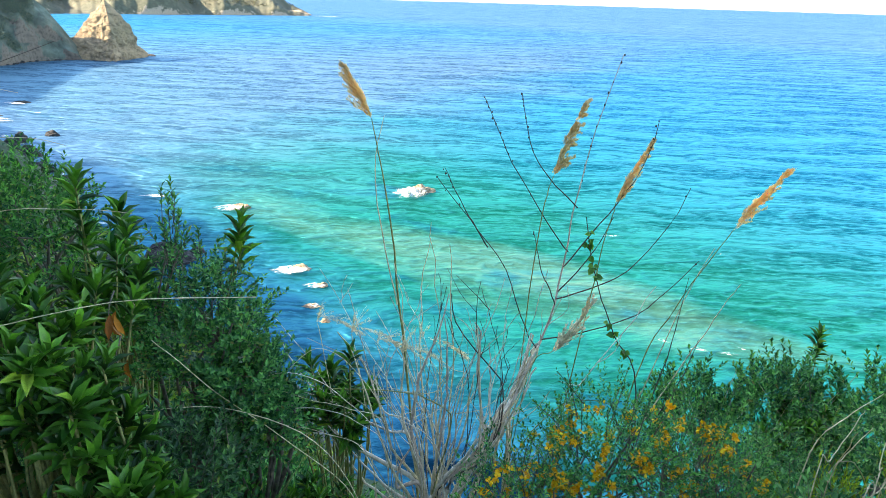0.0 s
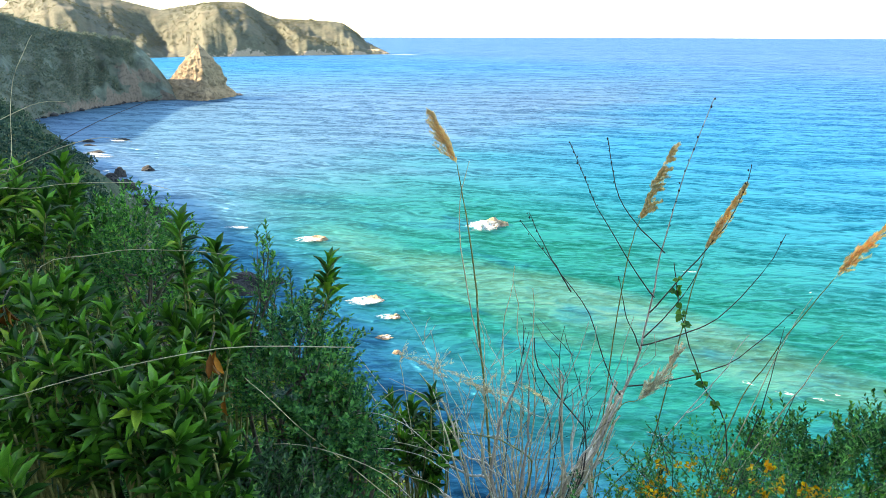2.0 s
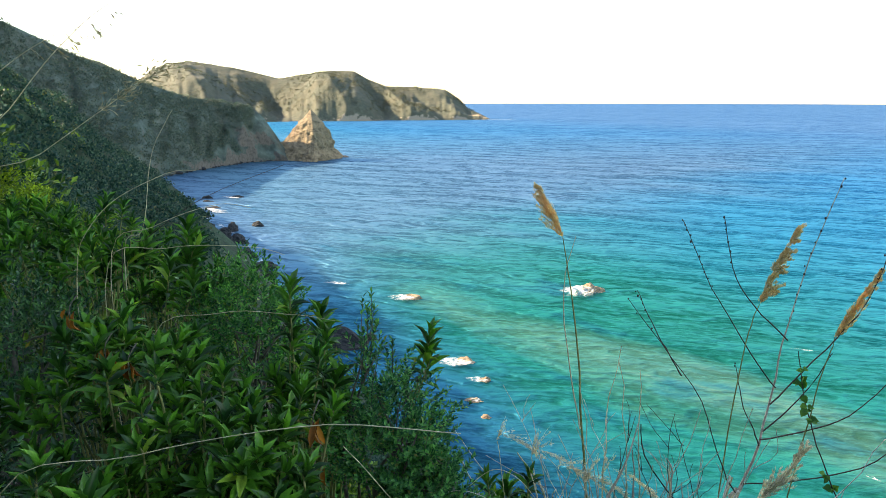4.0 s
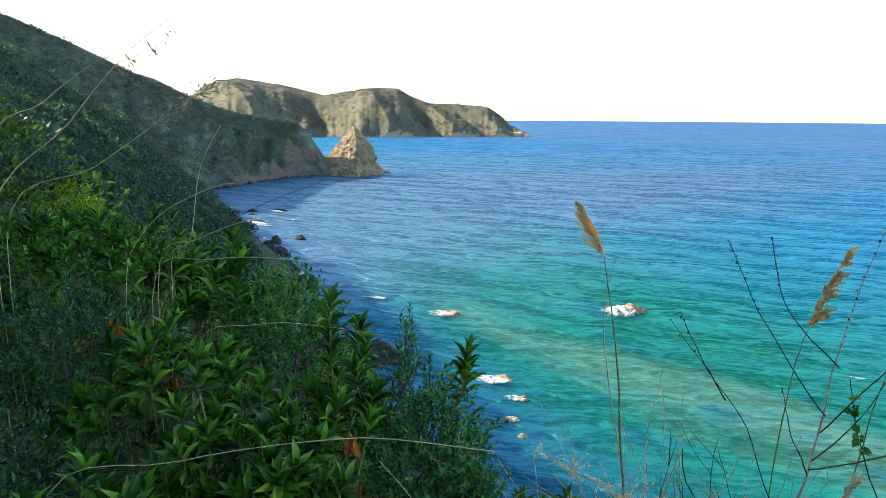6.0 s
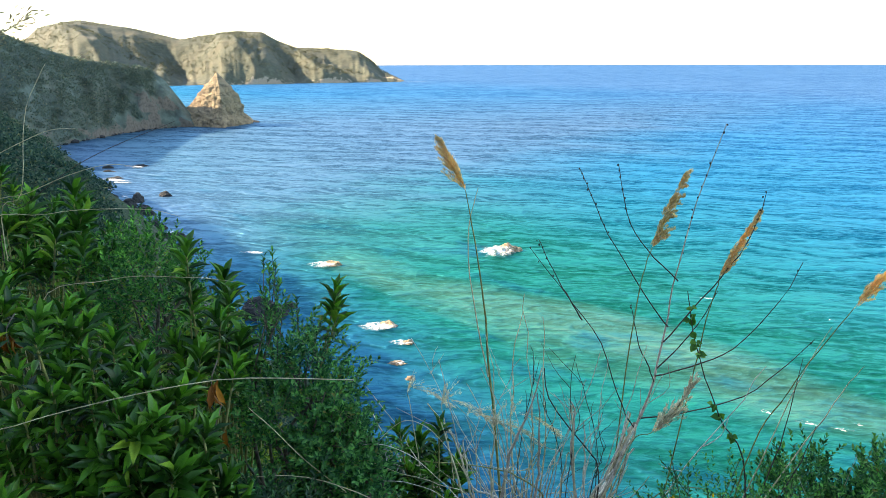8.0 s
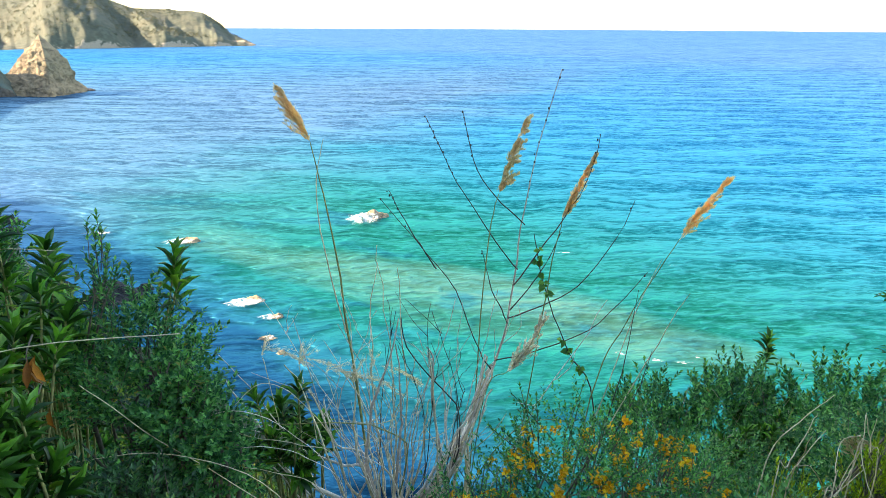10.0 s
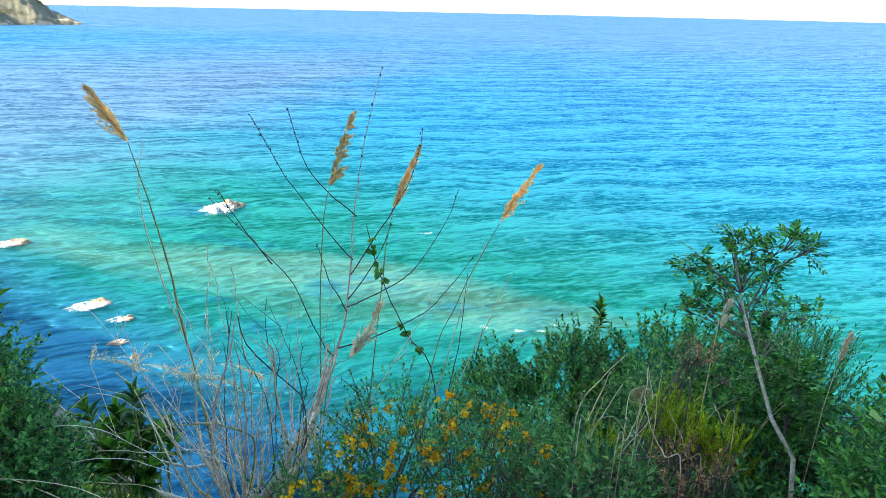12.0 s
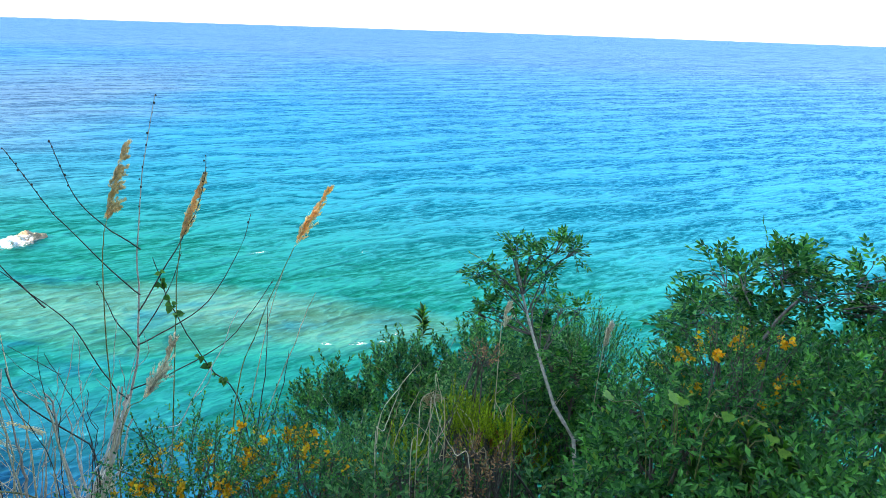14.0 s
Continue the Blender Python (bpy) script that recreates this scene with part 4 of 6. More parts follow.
feather_crown("mastic_shrub", "dark mastic shrub round the foot of the small tree", "shrub", (2.45, 1.95, G(2.45, 1.95)), [(2.45, 1.95, G(2.45, 1.95)), (2.46, 1.97, 38.0), (2.5, 2.0, 38.3)],
              [(2.20 + 0.75 * a, 2.28 - 0.62 * a + 0.35 * (b - 0.5), 38.02 + 0.55 * c, 0.11) for a, b, c in low.random((26, 3))], 64, LEAF_DARK, 21, 0.036, 0.0155, 0.085, 0.010, BARK, 0.5)
big = np.random.default_rng(61)
feather_crown("mastic_shrub", "large dark mastic shrub beside the viewpoint", "shrub", (2.75, 1.15, G(2.75, 1.15)), [(2.75, 1.15, G(2.75, 1.15)), (2.72, 1.18, 38.7), (2.78, 1.2, 38.95), (2.85, 1.15, 39.1)],
              [(2.76 + 1.02 * a + 0.15 * (c - 0.5), 1.58 - 0.85 * a + 0.2 * (c - 0.5), 38.45 + (0.58 + 0.36 * a) * b ** 0.75, 0.13) for a, b, c in big.random((72, 3))], 62, LEAF_DARK, 24, 0.042, 0.018, 0.10, 0.012, BARK, 0.6)


def gorse(label, centre, radii, foot_z, seed, twigs, flowers):
    thing = shrub("gorse_shrub", label, "shrub", centre, radii, foot_z, LEAF_GORSE, BARK, seed, twigs, 17, 0.15, 0.018, 0.0085, 1.0, rise=0.7, deep=0.3, group="yellow-flowered shrubs")
    r = np.random.default_rng(seed + 5)
    p, d = crown_points(flowers, radii, seed, -0.2, 0.75)
    p = p + np.array(centre) - np.array([centre[0], centre[1], foot_z])
    # each flower head: a short upright row of blossoms, a few of them single
    spots = []
    for c in p:
        k = int(r.choice([1, 1, 2, 4]))
        lean = unit(np.array([0, 0, 1.0]) + r.normal(0, 0.35, 3))
        spots += [c + lean * 0.011 * (i - 0.5 * k) + r.normal(0, 0.006, 3) for i in range(k) for _ in range(3)]
    q = np.array(spots)
    bits = [leaves(q, unit(r.normal(size=q.shape) + np.array([0, -0.4, 0.5])), unit(r.normal(size=q.shape)), 0.017, 0.015, LEAF_SMALL) for _ in range(3)]
    part("blossom", mesh_from("blossom", *join(bits), PETAL), thing, "bright orange-yellow blossom")
    return thing


FLOWERY = "airy shrub covered in orange-yellow blossom"
gorse(FLOWERY, (0.62, 1.92, 38.42), (0.34, 0.26, 0.36), G(0.62, 1.92), 71, 300, 66)
gorse(FLOWERY, (0.96, 2.05, 38.28), (0.30, 0.26, 0.30), G(0.96, 2.05), 72, 220, 40)
gorse(FLOWERY, (0.28, 1.78, 38.34), (0.22, 0.2, 0.26), G(0.28, 1.78), 73, 150, 34)
gorse(FLOWERY, (2.32, 1.05, 38.88), (0.38, 0.28, 0.30), G(2.32, 1.05), 74, 200, 34)
gorse(FLOWERY, (1.25, 2.3, 37.98), (0.26, 0.22, 0.24), G(1.25, 2.3), 75, 160, 22)

# feathery heath with upright tips
for k, (x, y, z) in enumerate([(1.90, 2.10, 38.10), (1.99, 2.10, 38.08), (2.08, 2.08, 37.94), (2.24, 2.06, 37.88), (1.55, 2.10, 38.0)]):
    shrub("heath_bush", "yellow-green feathery heath bush above the drop", "shrub", (x, y, z), (0.13, 0.10, 0.21), G(x, y), LEAF_HEATH, BARK, 81 + k, 40, 46, 0.20, 0.022, 0.006, 0.5, LEAF_SMALL, -0.2, 0.4, 2.2, 8, group="heath bushes")

for k, (x, y, z) in enumerate([(1.636, 1.814, 38.47), (1.678, 1.640, 38.47), (1.745, 1.555, 38.48)]):
    shrub("heath_bush", "fresh yellow-green heath bush among dry straw", "shrub", (x, y, z), (0.055, 0.05, 0.135), G(x, y), LEAF_HEATH, BARK, 90 + k, 22, 46, 0.13, 0.020, 0.006, 0.4, LEAF_SMALL, -0.4, 0.4, 2.6, 6, group="heath bushes")
for k, (x, y, z) in enumerate([(1.60, 1.45, 38.50), (1.60, 1.64, 38.46), (1.916, 1.985, 38.66), (1.52, 1.50, 38.40)]):
    shrub("dry_bracken", "withered brown bracken among green shrubs", "shrub", (x, y, z), (0.075, 0.06, 0.065), G(x, y), LEAF_BROWN, BARK, 95 + k, 18, 9, 0.09, 0.020, 0.009, 1.0, LEAF_SMALL, -0.4, 0.5, 0.8, 6, group="dry bracken")


# ---- dead stalks and plumed grass in front of the sea ----
def stem_part(points, r0, r1, material, parent, name="stem", sides=6, steps=14, wobble=0.006, seed=0):
    r = np.random.default_rng(seed)
    base = np.array(parent.location)
    p = np.array(points, float) - base
    v, f, line = tube(p, r0, r1, sides, steps)
    bend = np.repeat(np.cumsum(r.normal(0, wobble * 0.5, (steps + 1, 3)), 0) * np.array([1, 1, 0.2]), sides, 0)
    bend -= np.repeat(np.linspace(0, 1, steps + 1)[:, None] * bend[-1], sides, 0)
    return part(name, mesh_from(name, v + bend, f, material, True), parent), line + bend[::sides] + base


def pods(line, start, count, parent, seed, size=0.0044):
    """Small round seed pods set close along the end of a stem."""
    r = np.random.default_rng(seed)
    base = np.array(parent.location)
    for i in range(count):
        s = start + (1 - start) * i / max(1, count - 1)
        k = s * (len(line) - 1)
        a = int(min(k, len(line) - 2))
        p = line[a] + (line[a + 1] - line[a]) * (k - a) - base + r.normal(0, 0.004, 3)
        ob = new("seed_pod", POD_MESH)
        ob.parent = parent
        ob.matrix_basis = Matrix.Translation(p) @ Matrix.Diagonal((*[size * r.uniform(0.7, 1.2)] * 3, 1))


bm = bmesh.new()
bmesh.ops.create_icosphere(bm, subdivisions=1, radius=1)
bmesh.ops.scale(bm, vec=(1, 1, 1.3), verts=bm.verts)
POD_MESH = bpy.data.meshes.new("seed_pod")
bm.to_mesh(POD_MESH)
bm.free()
POD_MESH.materials.append(POD)

ROOT = (-0.02, 2.78, G(-0.02, 2.78))
dead = tagged(holder("dead_shrub", ROOT), "leafless dead shrub with dark forked stems and seed pods", "shrub")
stem_part([ROOT, (0.06, 2.76, 37.585), (0.255, 2.80, 37.83), (0.375, 2.87, 38.06), (0.44, 2.93, 38.24), (0.495, 2.95, 38.36)], 0.017, 0.013, GREY_DEAD, dead, "trunk", 9, 20, 0.012)
for k in range(11):
    e = rng.normal(0, 1, 3) * np.array([0.028, 0.02, 0.05])
    low = rng.normal(0, 1, 3) * np.array([0.07, 0.04, 0.0])
    foot_ = np.array((0.36, 2.86, 37.35)) if k % 3 == 0 else np.array(ROOT)
    stem_part([foot_ + low, np.array((0.25 + (0.10 if k % 3 == 0 else 0), 2.80, 37.82)) + 0.5 * low, np.array((0.375, 2.87, 38.06)) + e * 0.8, np.array((0.49, 2.94, 38.36)) + e], 0.0085, 0.0045, (DEAD_PALE, GREY_DEAD, DEAD_PALE)[k % 3], dead, "stem", 6, 16, 0.012, k)


def dead_stem(seed, start, count, mat, pts, r0=0.0036):
    """One forked stem of the dead shrub, with pods along its end."""
    _, line = stem_part(pts, r0, 0.0014, mat, dead, seed=seed)
    pods(line, start, count, dead, seed)


dead_stem(1, 0.72, 15, DEAD_RED, [(0.495, 2.95, 38.34), (0.557, 2.95, 38.535), (0.581, 2.95, 38.742), (0.605, 2.95, 38.918), (0.623, 2.95, 39.099), (0.66, 2.95, 39.40), (0.756, 2.95, 39.788)], 0.0066)
dead_stem(2, 0.62, 12, DEAD_DARK, [(0.600, 2.95, 38.87), (0.474, 2.95, 39.043), (0.300, 2.95, 39.315), (0.166, 2.95, 39.588)])
dead_stem(3, 0.85, 3, DEAD_DARK, [(0.490, 2.95, 38.33), (0.401, 2.95, 38.492), (0.293, 2.95, 38.772), (0.130, 2.95, 38.993), (-0.033, 2.95, 39.216)])
dead_stem(4, 0.75, 6, DEAD_DARK, [(0.588, 2.95, 38.79), (0.758, 2.95, 39.045), (0.900, 2.95, 39.29), (0.948, 2.95, 39.503)])
dead_stem(5, 0.95, 2, DEAD_DARK, [(0.563, 2.95, 38.59), (0.468, 2.95, 38.789), (0.425, 2.95, 38.967)])
dead_stem(6, 0.6, 7, DEAD_DARK, [(0.623, 2.95, 39.09), (0.42, 2.96, 39.30), (0.33, 2.97, 39.61)])
dead_stem(7, 0.7, 6, DEAD_DARK, [(0.215, 2.95, 38.88), (0.10, 2.96, 39.06), (0.00, 2.96, 39.26)])
dead_stem(8, 0.95, 1, DEAD_DARK, [(0.567, 2.95, 38.62), (0.752, 2.95, 38.688), (0.899, 2.95, 38.774), (1.042, 2.95, 38.978), (1.137, 2.95, 39.20)])
dead_stem(9, 0.97, 1, DEAD_DARK, [(0.510, 2.95, 38.39), (0.700, 2.95, 38.429), (0.969, 2.95, 38.535), (1.121, 2.95, 38.693), (1.236, 2.95, 38.841)])
dead_stem(10, 0.97, 1, DEAD_DARK, [(0.573, 2.95, 38.66), (0.72, 2.95, 38.86), (0.80, 2.95, 39.05)])


def plume(points, parent, seed, material, width=0.06, count=640, lean=1.0, small=1.0):
    """A grass plume: short branchlets close along a thin axis, most of them blown to one side, each set with small spikelets."""
    r = np.random.default_rng(seed)
    base = np.array(parent.location)
    p = np.array(points, float) - base
    _, _, line = tube(p, 0.002, 0.001, 3, 24)
    n = max(16, count // 13)
    s = np.sort(r.random(n)) ** 1.15 * 0.97
    a = np.minimum((s * 24).astype(int), 23)
    root = line[a] + (line[a + 1] - line[a]) * (s * 24 - a)[:, None]
    axis = unit(line[a + 1] - line[a])
    side = np.array([lean, 0.1, -0.15])
    long = 1.25 * width * (1.15 - 0.75 * s) * np.minimum(1.0, 0.6 + 3.0 * s) * r.uniform(0.6, 1.1, n)
    way = unit(axis * 1.25 + side * r.uniform(-0.15, 0.85, (n, 1)) + r.normal(0, 0.16, (n, 3)))
    bits, hair = [], []
    m = 30
    for q, d, L, ax in zip(root, way, long, axis):
        u = r.random((m, 1)) ** 0.8
        sag = np.array([[0, 0, -0.22]]) * (u * L) * u + side * 0.22 * (u * L) * u
        w = q + d * (u * L) + sag + r.normal(0, 0.0028, (m, 3)) * (1.3 - 0.5 * u)
        bits.append(leaves(w, unit(d + ax * 0.3 + r.normal(0, 0.22, (m, 3))), unit(r.normal(size=(m, 3))), small * r.uniform(0.011, 0.021, m), 0.0052 * small, LEAF_SMALL))
        hair.append(tube([q, q + d * L * 0.6, q + d * L + side * 0.12 * L], 0.0007, 0.0004, 3, 3)[:2])
    return part("plume", mesh_from("plume", *join(bits + hair), material), parent, "tan feathery seed plume")


def reed(label, points, tip, seed, material=PLUME, r0=0.0042, stalk=STALK_GREEN, **plume_args):
    thing = tagged(holder("plumed_grass", (points[0][0], points[0][1], min(points[0][2], G(points[0][0], points[0][1])))), label, "grass", "plumed grass stems")
    foot = (points[0][0], points[0][1], thing.location[2])
    stem_part([foot, *points[1:]], r0, 0.0018, stalk, thing, "stalk", 5, 20, 0.004, seed)
    plume([points[-1], *tip], thing, seed, material, **plume_args)
    return thing


for seed_, (x, y, z) in ((21, (2.05, 2.04, 38.83)), (22, (2.51, 1.83, 38.72))):
    reed("pale dry stem with a small tan seed head", [(x, y, 37.6), (x - 0.02, y, z - 0.25), (x, y, z - 0.06)], [(x, y, z), (x + 0.015, y, z + 0.05)], seed_, PLUME_GREY, width=0.045, count=120, r0=0.0028, stalk=DEAD_PALE)
TALL = "tall dry grass stem with a golden plume"
reed(TALL, [(-0.06, 2.95, 37.33), (-0.185, 2.95, 38.371), (-0.255, 2.95, 39.032), (-0.335, 2.95, 39.48)], [(-0.375, 2.95, 39.58), (-0.437, 2.95, 39.693)], 1, r0=0.0085, lean=-0.5, width=0.105)
reed(TALL, [(0.357, 2.95, 37.6), (0.443, 2.95, 38.793), (0.50, 2.95, 39.24)], [(0.542, 2.95, 39.40), (0.612, 2.95, 39.58)], 2, width=0.062, count=700)
reed(TALL, [(0.50, 2.95, 37.6), (0.72, 2.95, 38.651), (0.80, 2.95, 39.12)], [(0.85, 2.95, 39.25), (0.93, 2.95, 39.41)], 3, width=0.064, lean=0.6)
reed(TALL, [(0.80, 2.8, 37.7), (0.95, 2.8, 38.2), (1.11, 2.8, 38.674), (1.30, 2.8, 39.05)], [(1.37, 2.8, 39.17), (1.478, 2.8, 39.317)], 4, width=0.095, lean=0.4)
reed("short grass stem with a drooping faded plume", [(0.30, 2.8, 37.6), (0.42, 2.8, 38.2), (0.545, 2.8, 38.41)], [(0.62, 2.8, 38.50), (0.705, 2.8, 38.665)], 5, PLUME_GREY, width=0.12, lean=-0.5, r0=0.003)
for k, (x, z) in enumerate([(-0.58, 38.55), (-0.42, 38.50), (-0.30, 38.44), (-0.18, 38.40), (-0.10, 38.46)]):
    reed("slender dry grass stem with a pale airy plume", [(x + 0.15, 2.75, 37.5), (x + 0.06, 2.75, 38.1), (x, 2.75, z)], [(x + 0.02, 2.75, z + 0.035), (x + 0.12, 2.75, z + 0.01), (x + 0.21, 2.75, z - 0.05)], 30 + k, PLUME_GREY, r0=0.0022, stalk=DEAD_PALE, width=0.10, count=240, lean=0.2, small=0.6)

# bare stalks round the dead shrub
bare = tagged(holder("dry_stalk_clump", (-0.05, 2.8, G(-0.05, 2.8))), "clump of bare grey-brown dry stalks", "dry stalks")
stems = np.random.default_rng(91)
for k in range(26):
    bx, by = stems.normal(-0.02, 0.10), stems.normal(2.78, 0.08)
    tx = bx + stems.normal(0.02, 0.30) + 0.6 * bx
    tz = 38.0 + stems.gamma(3.0, 0.17) if k % 3 else 38.1 + 0.85 * stems.random()
    tz = min(tz, 39.05)
    mid = (bx * 0.62 + tx * 0.38 + stems.normal(0, 0.05), by + stems.normal(0, 0.04), (37.3 + tz) / 2)
    mat = (DEAD_PALE, DEAD_RED, DEAD_PALE, GREY_DEAD, GREY_DEAD)[k % 5]
    ob, ln = stem_part([(bx, by, 37.2), mid, (tx, by + stems.normal(0, 0.08), tz)], stems.uniform(0.0034, 0.0072), 0.0014, mat, bare, "stalk", 5, 14, 0.022, k)
    for j in range(int(stems.integers(0, 4))):
        a = ln[int(stems.integers(6, 11))]
        e = a + np.array([stems.normal(0, 0.14), stems.normal(0, 0.05), abs(stems.normal(0.16, 0.08))])
        stem_part([a, (a + e) / 2 + np.array([0.02, 0, -0.02]), e], 0.003, 0.0012, mat, bare, "twig", 4, 6, 0.008, k * 7 + j)
for k in range(5):
    bx = stems.normal(-0.02, 0.07)
    sx = -1 if k % 3 else 1
    e = (bx + sx * stems.uniform(0.3, 0.75), 2.6 + stems.normal(0, 0.08), 37.95 + stems.uniform(0.0, 0.55))
    stem_part([(bx, 2.75, 37.45), ((bx + e[0]) / 2, 2.68, (37.5 + e[2]) / 2 - 0.10), e], 0.0105, 0.0026, (GREY_DEAD, DEAD_PALE)[k % 2], bare, "stalk", 5, 12, 0.010, 300 + k)


# thin forked twigs among the stalks
fine = np.random.default_rng(92)
for k in range(13):
    bx = fine.uniform(-0.25, 0.45)
    top = np.array([bx + fine.normal(0.02, 0.16), 2.78 + fine.normal(0, 0.06), 38.45 + 0.5 * fine.random()])
    knee = np.array([bx + fine.normal(0, 0.04), 2.78, 38.0 + 0.15 * fine.random()])
    mat = (DEAD_DARK, DEAD_RED, GREY_DEAD)[k % 3]
    _, ln = stem_part([(bx * 0.4, 2.78, 37.3), knee, top], 0.0034, 0.0012, mat, bare, "stalk", 5, 14, 0.02, 700 + k)
    for j in range(3):
        a = ln[int(fine.integers(7, 13))]
        e = a + np.array([fine.normal(0, 0.10), fine.normal(0, 0.03), 0.06 + 0.14 * fine.random()])
        stem_part([a, (a + e) / 2 + np.array([fine.normal(0, 0.015), 0, -0.01]), e], 0.0019, 0.0009, mat, bare, "twig", 4, 6, 0.008, 720 + 3 * k + j)


def fan_stalk(seed, r0, mat, pts):
    """One thick bare stalk of the clump, from its foot through places (x, z)."""
    line = [(-0.05 + 0.05 * stems.normal(), 2.77, 37.30), (-0.03 + 0.25 * pts[0][0], 2.76, 37.62)] + [(x, 2.75, z) for x, z in pts]
    stem_part(line, r0 * 1.3, 0.0026, mat, bare, "stalk", 6, 20, 0.010, seed)


fan_stalk(600, 0.011, DEAD_RED, [(-0.103, 37.959), (-0.08, 38.28), (-0.018, 38.478), (0.034, 38.723)])
fan_stalk(601, 0.012, GREY_DEAD, [(-0.312, 37.783), (-0.49, 37.93), (-0.594, 38.106), (-0.655, 38.246), (-0.75, 38.44)])
fan_stalk(602, 0.0075, GREY_DEAD, [(-0.158, 37.924), (-0.255, 37.954), (-0.432, 38.047), (-0.539, 38.124), (-0.764, 38.211)])
fan_stalk(603, 0.0085, DEAD_PALE, [(-0.179, 38.055), (-0.186, 38.276), (-0.181, 38.487)])
fan_stalk(604, 0.009, DEAD_RED, [(0.032, 38.078), (0.04, 38.299), (0.018, 38.595)])
fan_stalk(605, 0.0085, DEAD_RED, [(0.215, 37.87), (0.214, 38.132), (0.185, 38.319), (0.183, 38.513), (0.16, 38.578)])
fan_stalk(606, 0.008, GREY_DEAD, [(0.233, 37.87), (0.244, 38.212), (0.23, 38.471)])
fan_stalk(607, 0.004, STALK_GREEN, [(0.076, 37.998), (-0.01, 38.125), (-0.186, 38.183), (-0.536, 38.195)])
fan_stalk(608, 0.007, DEAD_PALE, [(-0.227, 37.855), (-0.295, 38.116), (-0.372, 38.332), (-0.486, 38.507)])
fan_stalk(609, 0.010, GREY_DEAD, [(0.177, 37.868), (0.29, 38.103), (0.376, 38.232)])
fan_stalk(610, 0.012, DEAD_RED, [(-0.20, 37.60), (-0.171, 37.771), (-0.103, 37.959)])
fan_stalk(611, 0.0055, DEAD_PALE, [(0.119, 37.933), (0.15, 38.209), (0.172, 38.303)])
fan_stalk(612, 0.006, DEAD_PALE, [(0.014, 37.996), (0.015, 38.236), (-0.005, 38.508)])
fan_stalk(613, 0.0055, GREY_DEAD, [(-0.131, 37.991), (-0.275, 38.068), (-0.319, 38.303), (-0.299, 38.349)])
fan_stalk(614, 0.0042, DEAD_DARK, [(0.25, 37.803), (0.318, 38.088), (0.286, 38.291), (0.084, 38.554), (0.046, 38.723)])
stem_part([(0.21, 2.67, 37.4), (0.195, 2.67, 38.2), (0.168, 2.67, 38.59)], 0.0055, 0.004, DEAD_PALE, bare, "stalk", 6, 12, 0.005, 400)
for k, pts in enumerate([[(0.95, 2.95, 37.7), (1.142, 2.95, 38.413), (1.299, 2.95, 38.907)], [(1.05, 2.95, 37.7), (1.16, 2.95, 38.3), (1.20, 2.95, 38.75)], [(1.0, 2.95, 37.7), (1.335, 2.95, 38.451), (1.46, 2.95, 38.725)],
                         [(1.06, 2.9, 37.8), (1.23, 2.9, 38.2), (1.28, 2.9, 38.44)], [(-0.214, 2.95, 38.561), (-0.32, 2.95, 39.167), (-0.278, 2.95, 39.494)]]):
    stem_part(pts, 0.004, 0.0012, (DEAD_PALE, DEAD_DARK)[k % 2], bare, "stalk", 5, 12, 0.006, 410 + k)

vine = tagged(holder("climbing_vine", (1.09, 2.95, G(1.09, 2.95))), "dark climbing vine with a few green leaves", "vine")
_, vline = stem_part([(1.09, 2.95, vine.location[2]), (1.04, 2.95, 38.02), (0.868, 2.95, 38.436), (0.746, 2.95, 38.773), (0.671, 2.95, 39.045)], 0.0045, 0.002, DEAD_DARK, vine, "stem", 6, 22, 0.008, 5)
HEART = (np.array([(0, 0, 0), (-0.45, 0.12, 0.03), (-0.5, 0.42, 0.05), (0, 0.45, -0.03), (0.5, 0.42, 0.05), (0.45, 0.12, 0.03), (0, 1, -0.08)]), np.array([(0, 3, 1), (1, 3, 2), (0, 5, 3), (5, 4, 3), (2, 3, 6), (3, 4, 6)]))
LEAF_VINE = leaf_material("vine_leaf", (0.045, 0.16, 0.03), (0.14, 0.32, 0.05), 0.45, 0.3)
heart = mesh_from("vine_leaf", *leaves(np.zeros((1, 3)), np.array([(0, 1.0, 0)]), np.array([(0, 0, 1.0)]), 1.0, 0.85, HEART), LEAF_VINE, True)
vr = np.random.default_rng(17)
for k in range(40):
    i = int(vr.choice([9, 10, 11, 12, 14, 15, 16, 17, 18, 19, 20]))
    ob = new("leaf", heart)
    ob.parent = vine
    d = Vector((vr.normal(), -0.3, vr.normal(-0.2, 0.6)))
    ob.matrix_basis = leaf_pose(vline[i] - np.array(vine.location) + vr.normal(0, 0.006, 3), d, (vr.normal(0, 0.5), -0.6, 0.6), vr.uniform(0.018, 0.042))


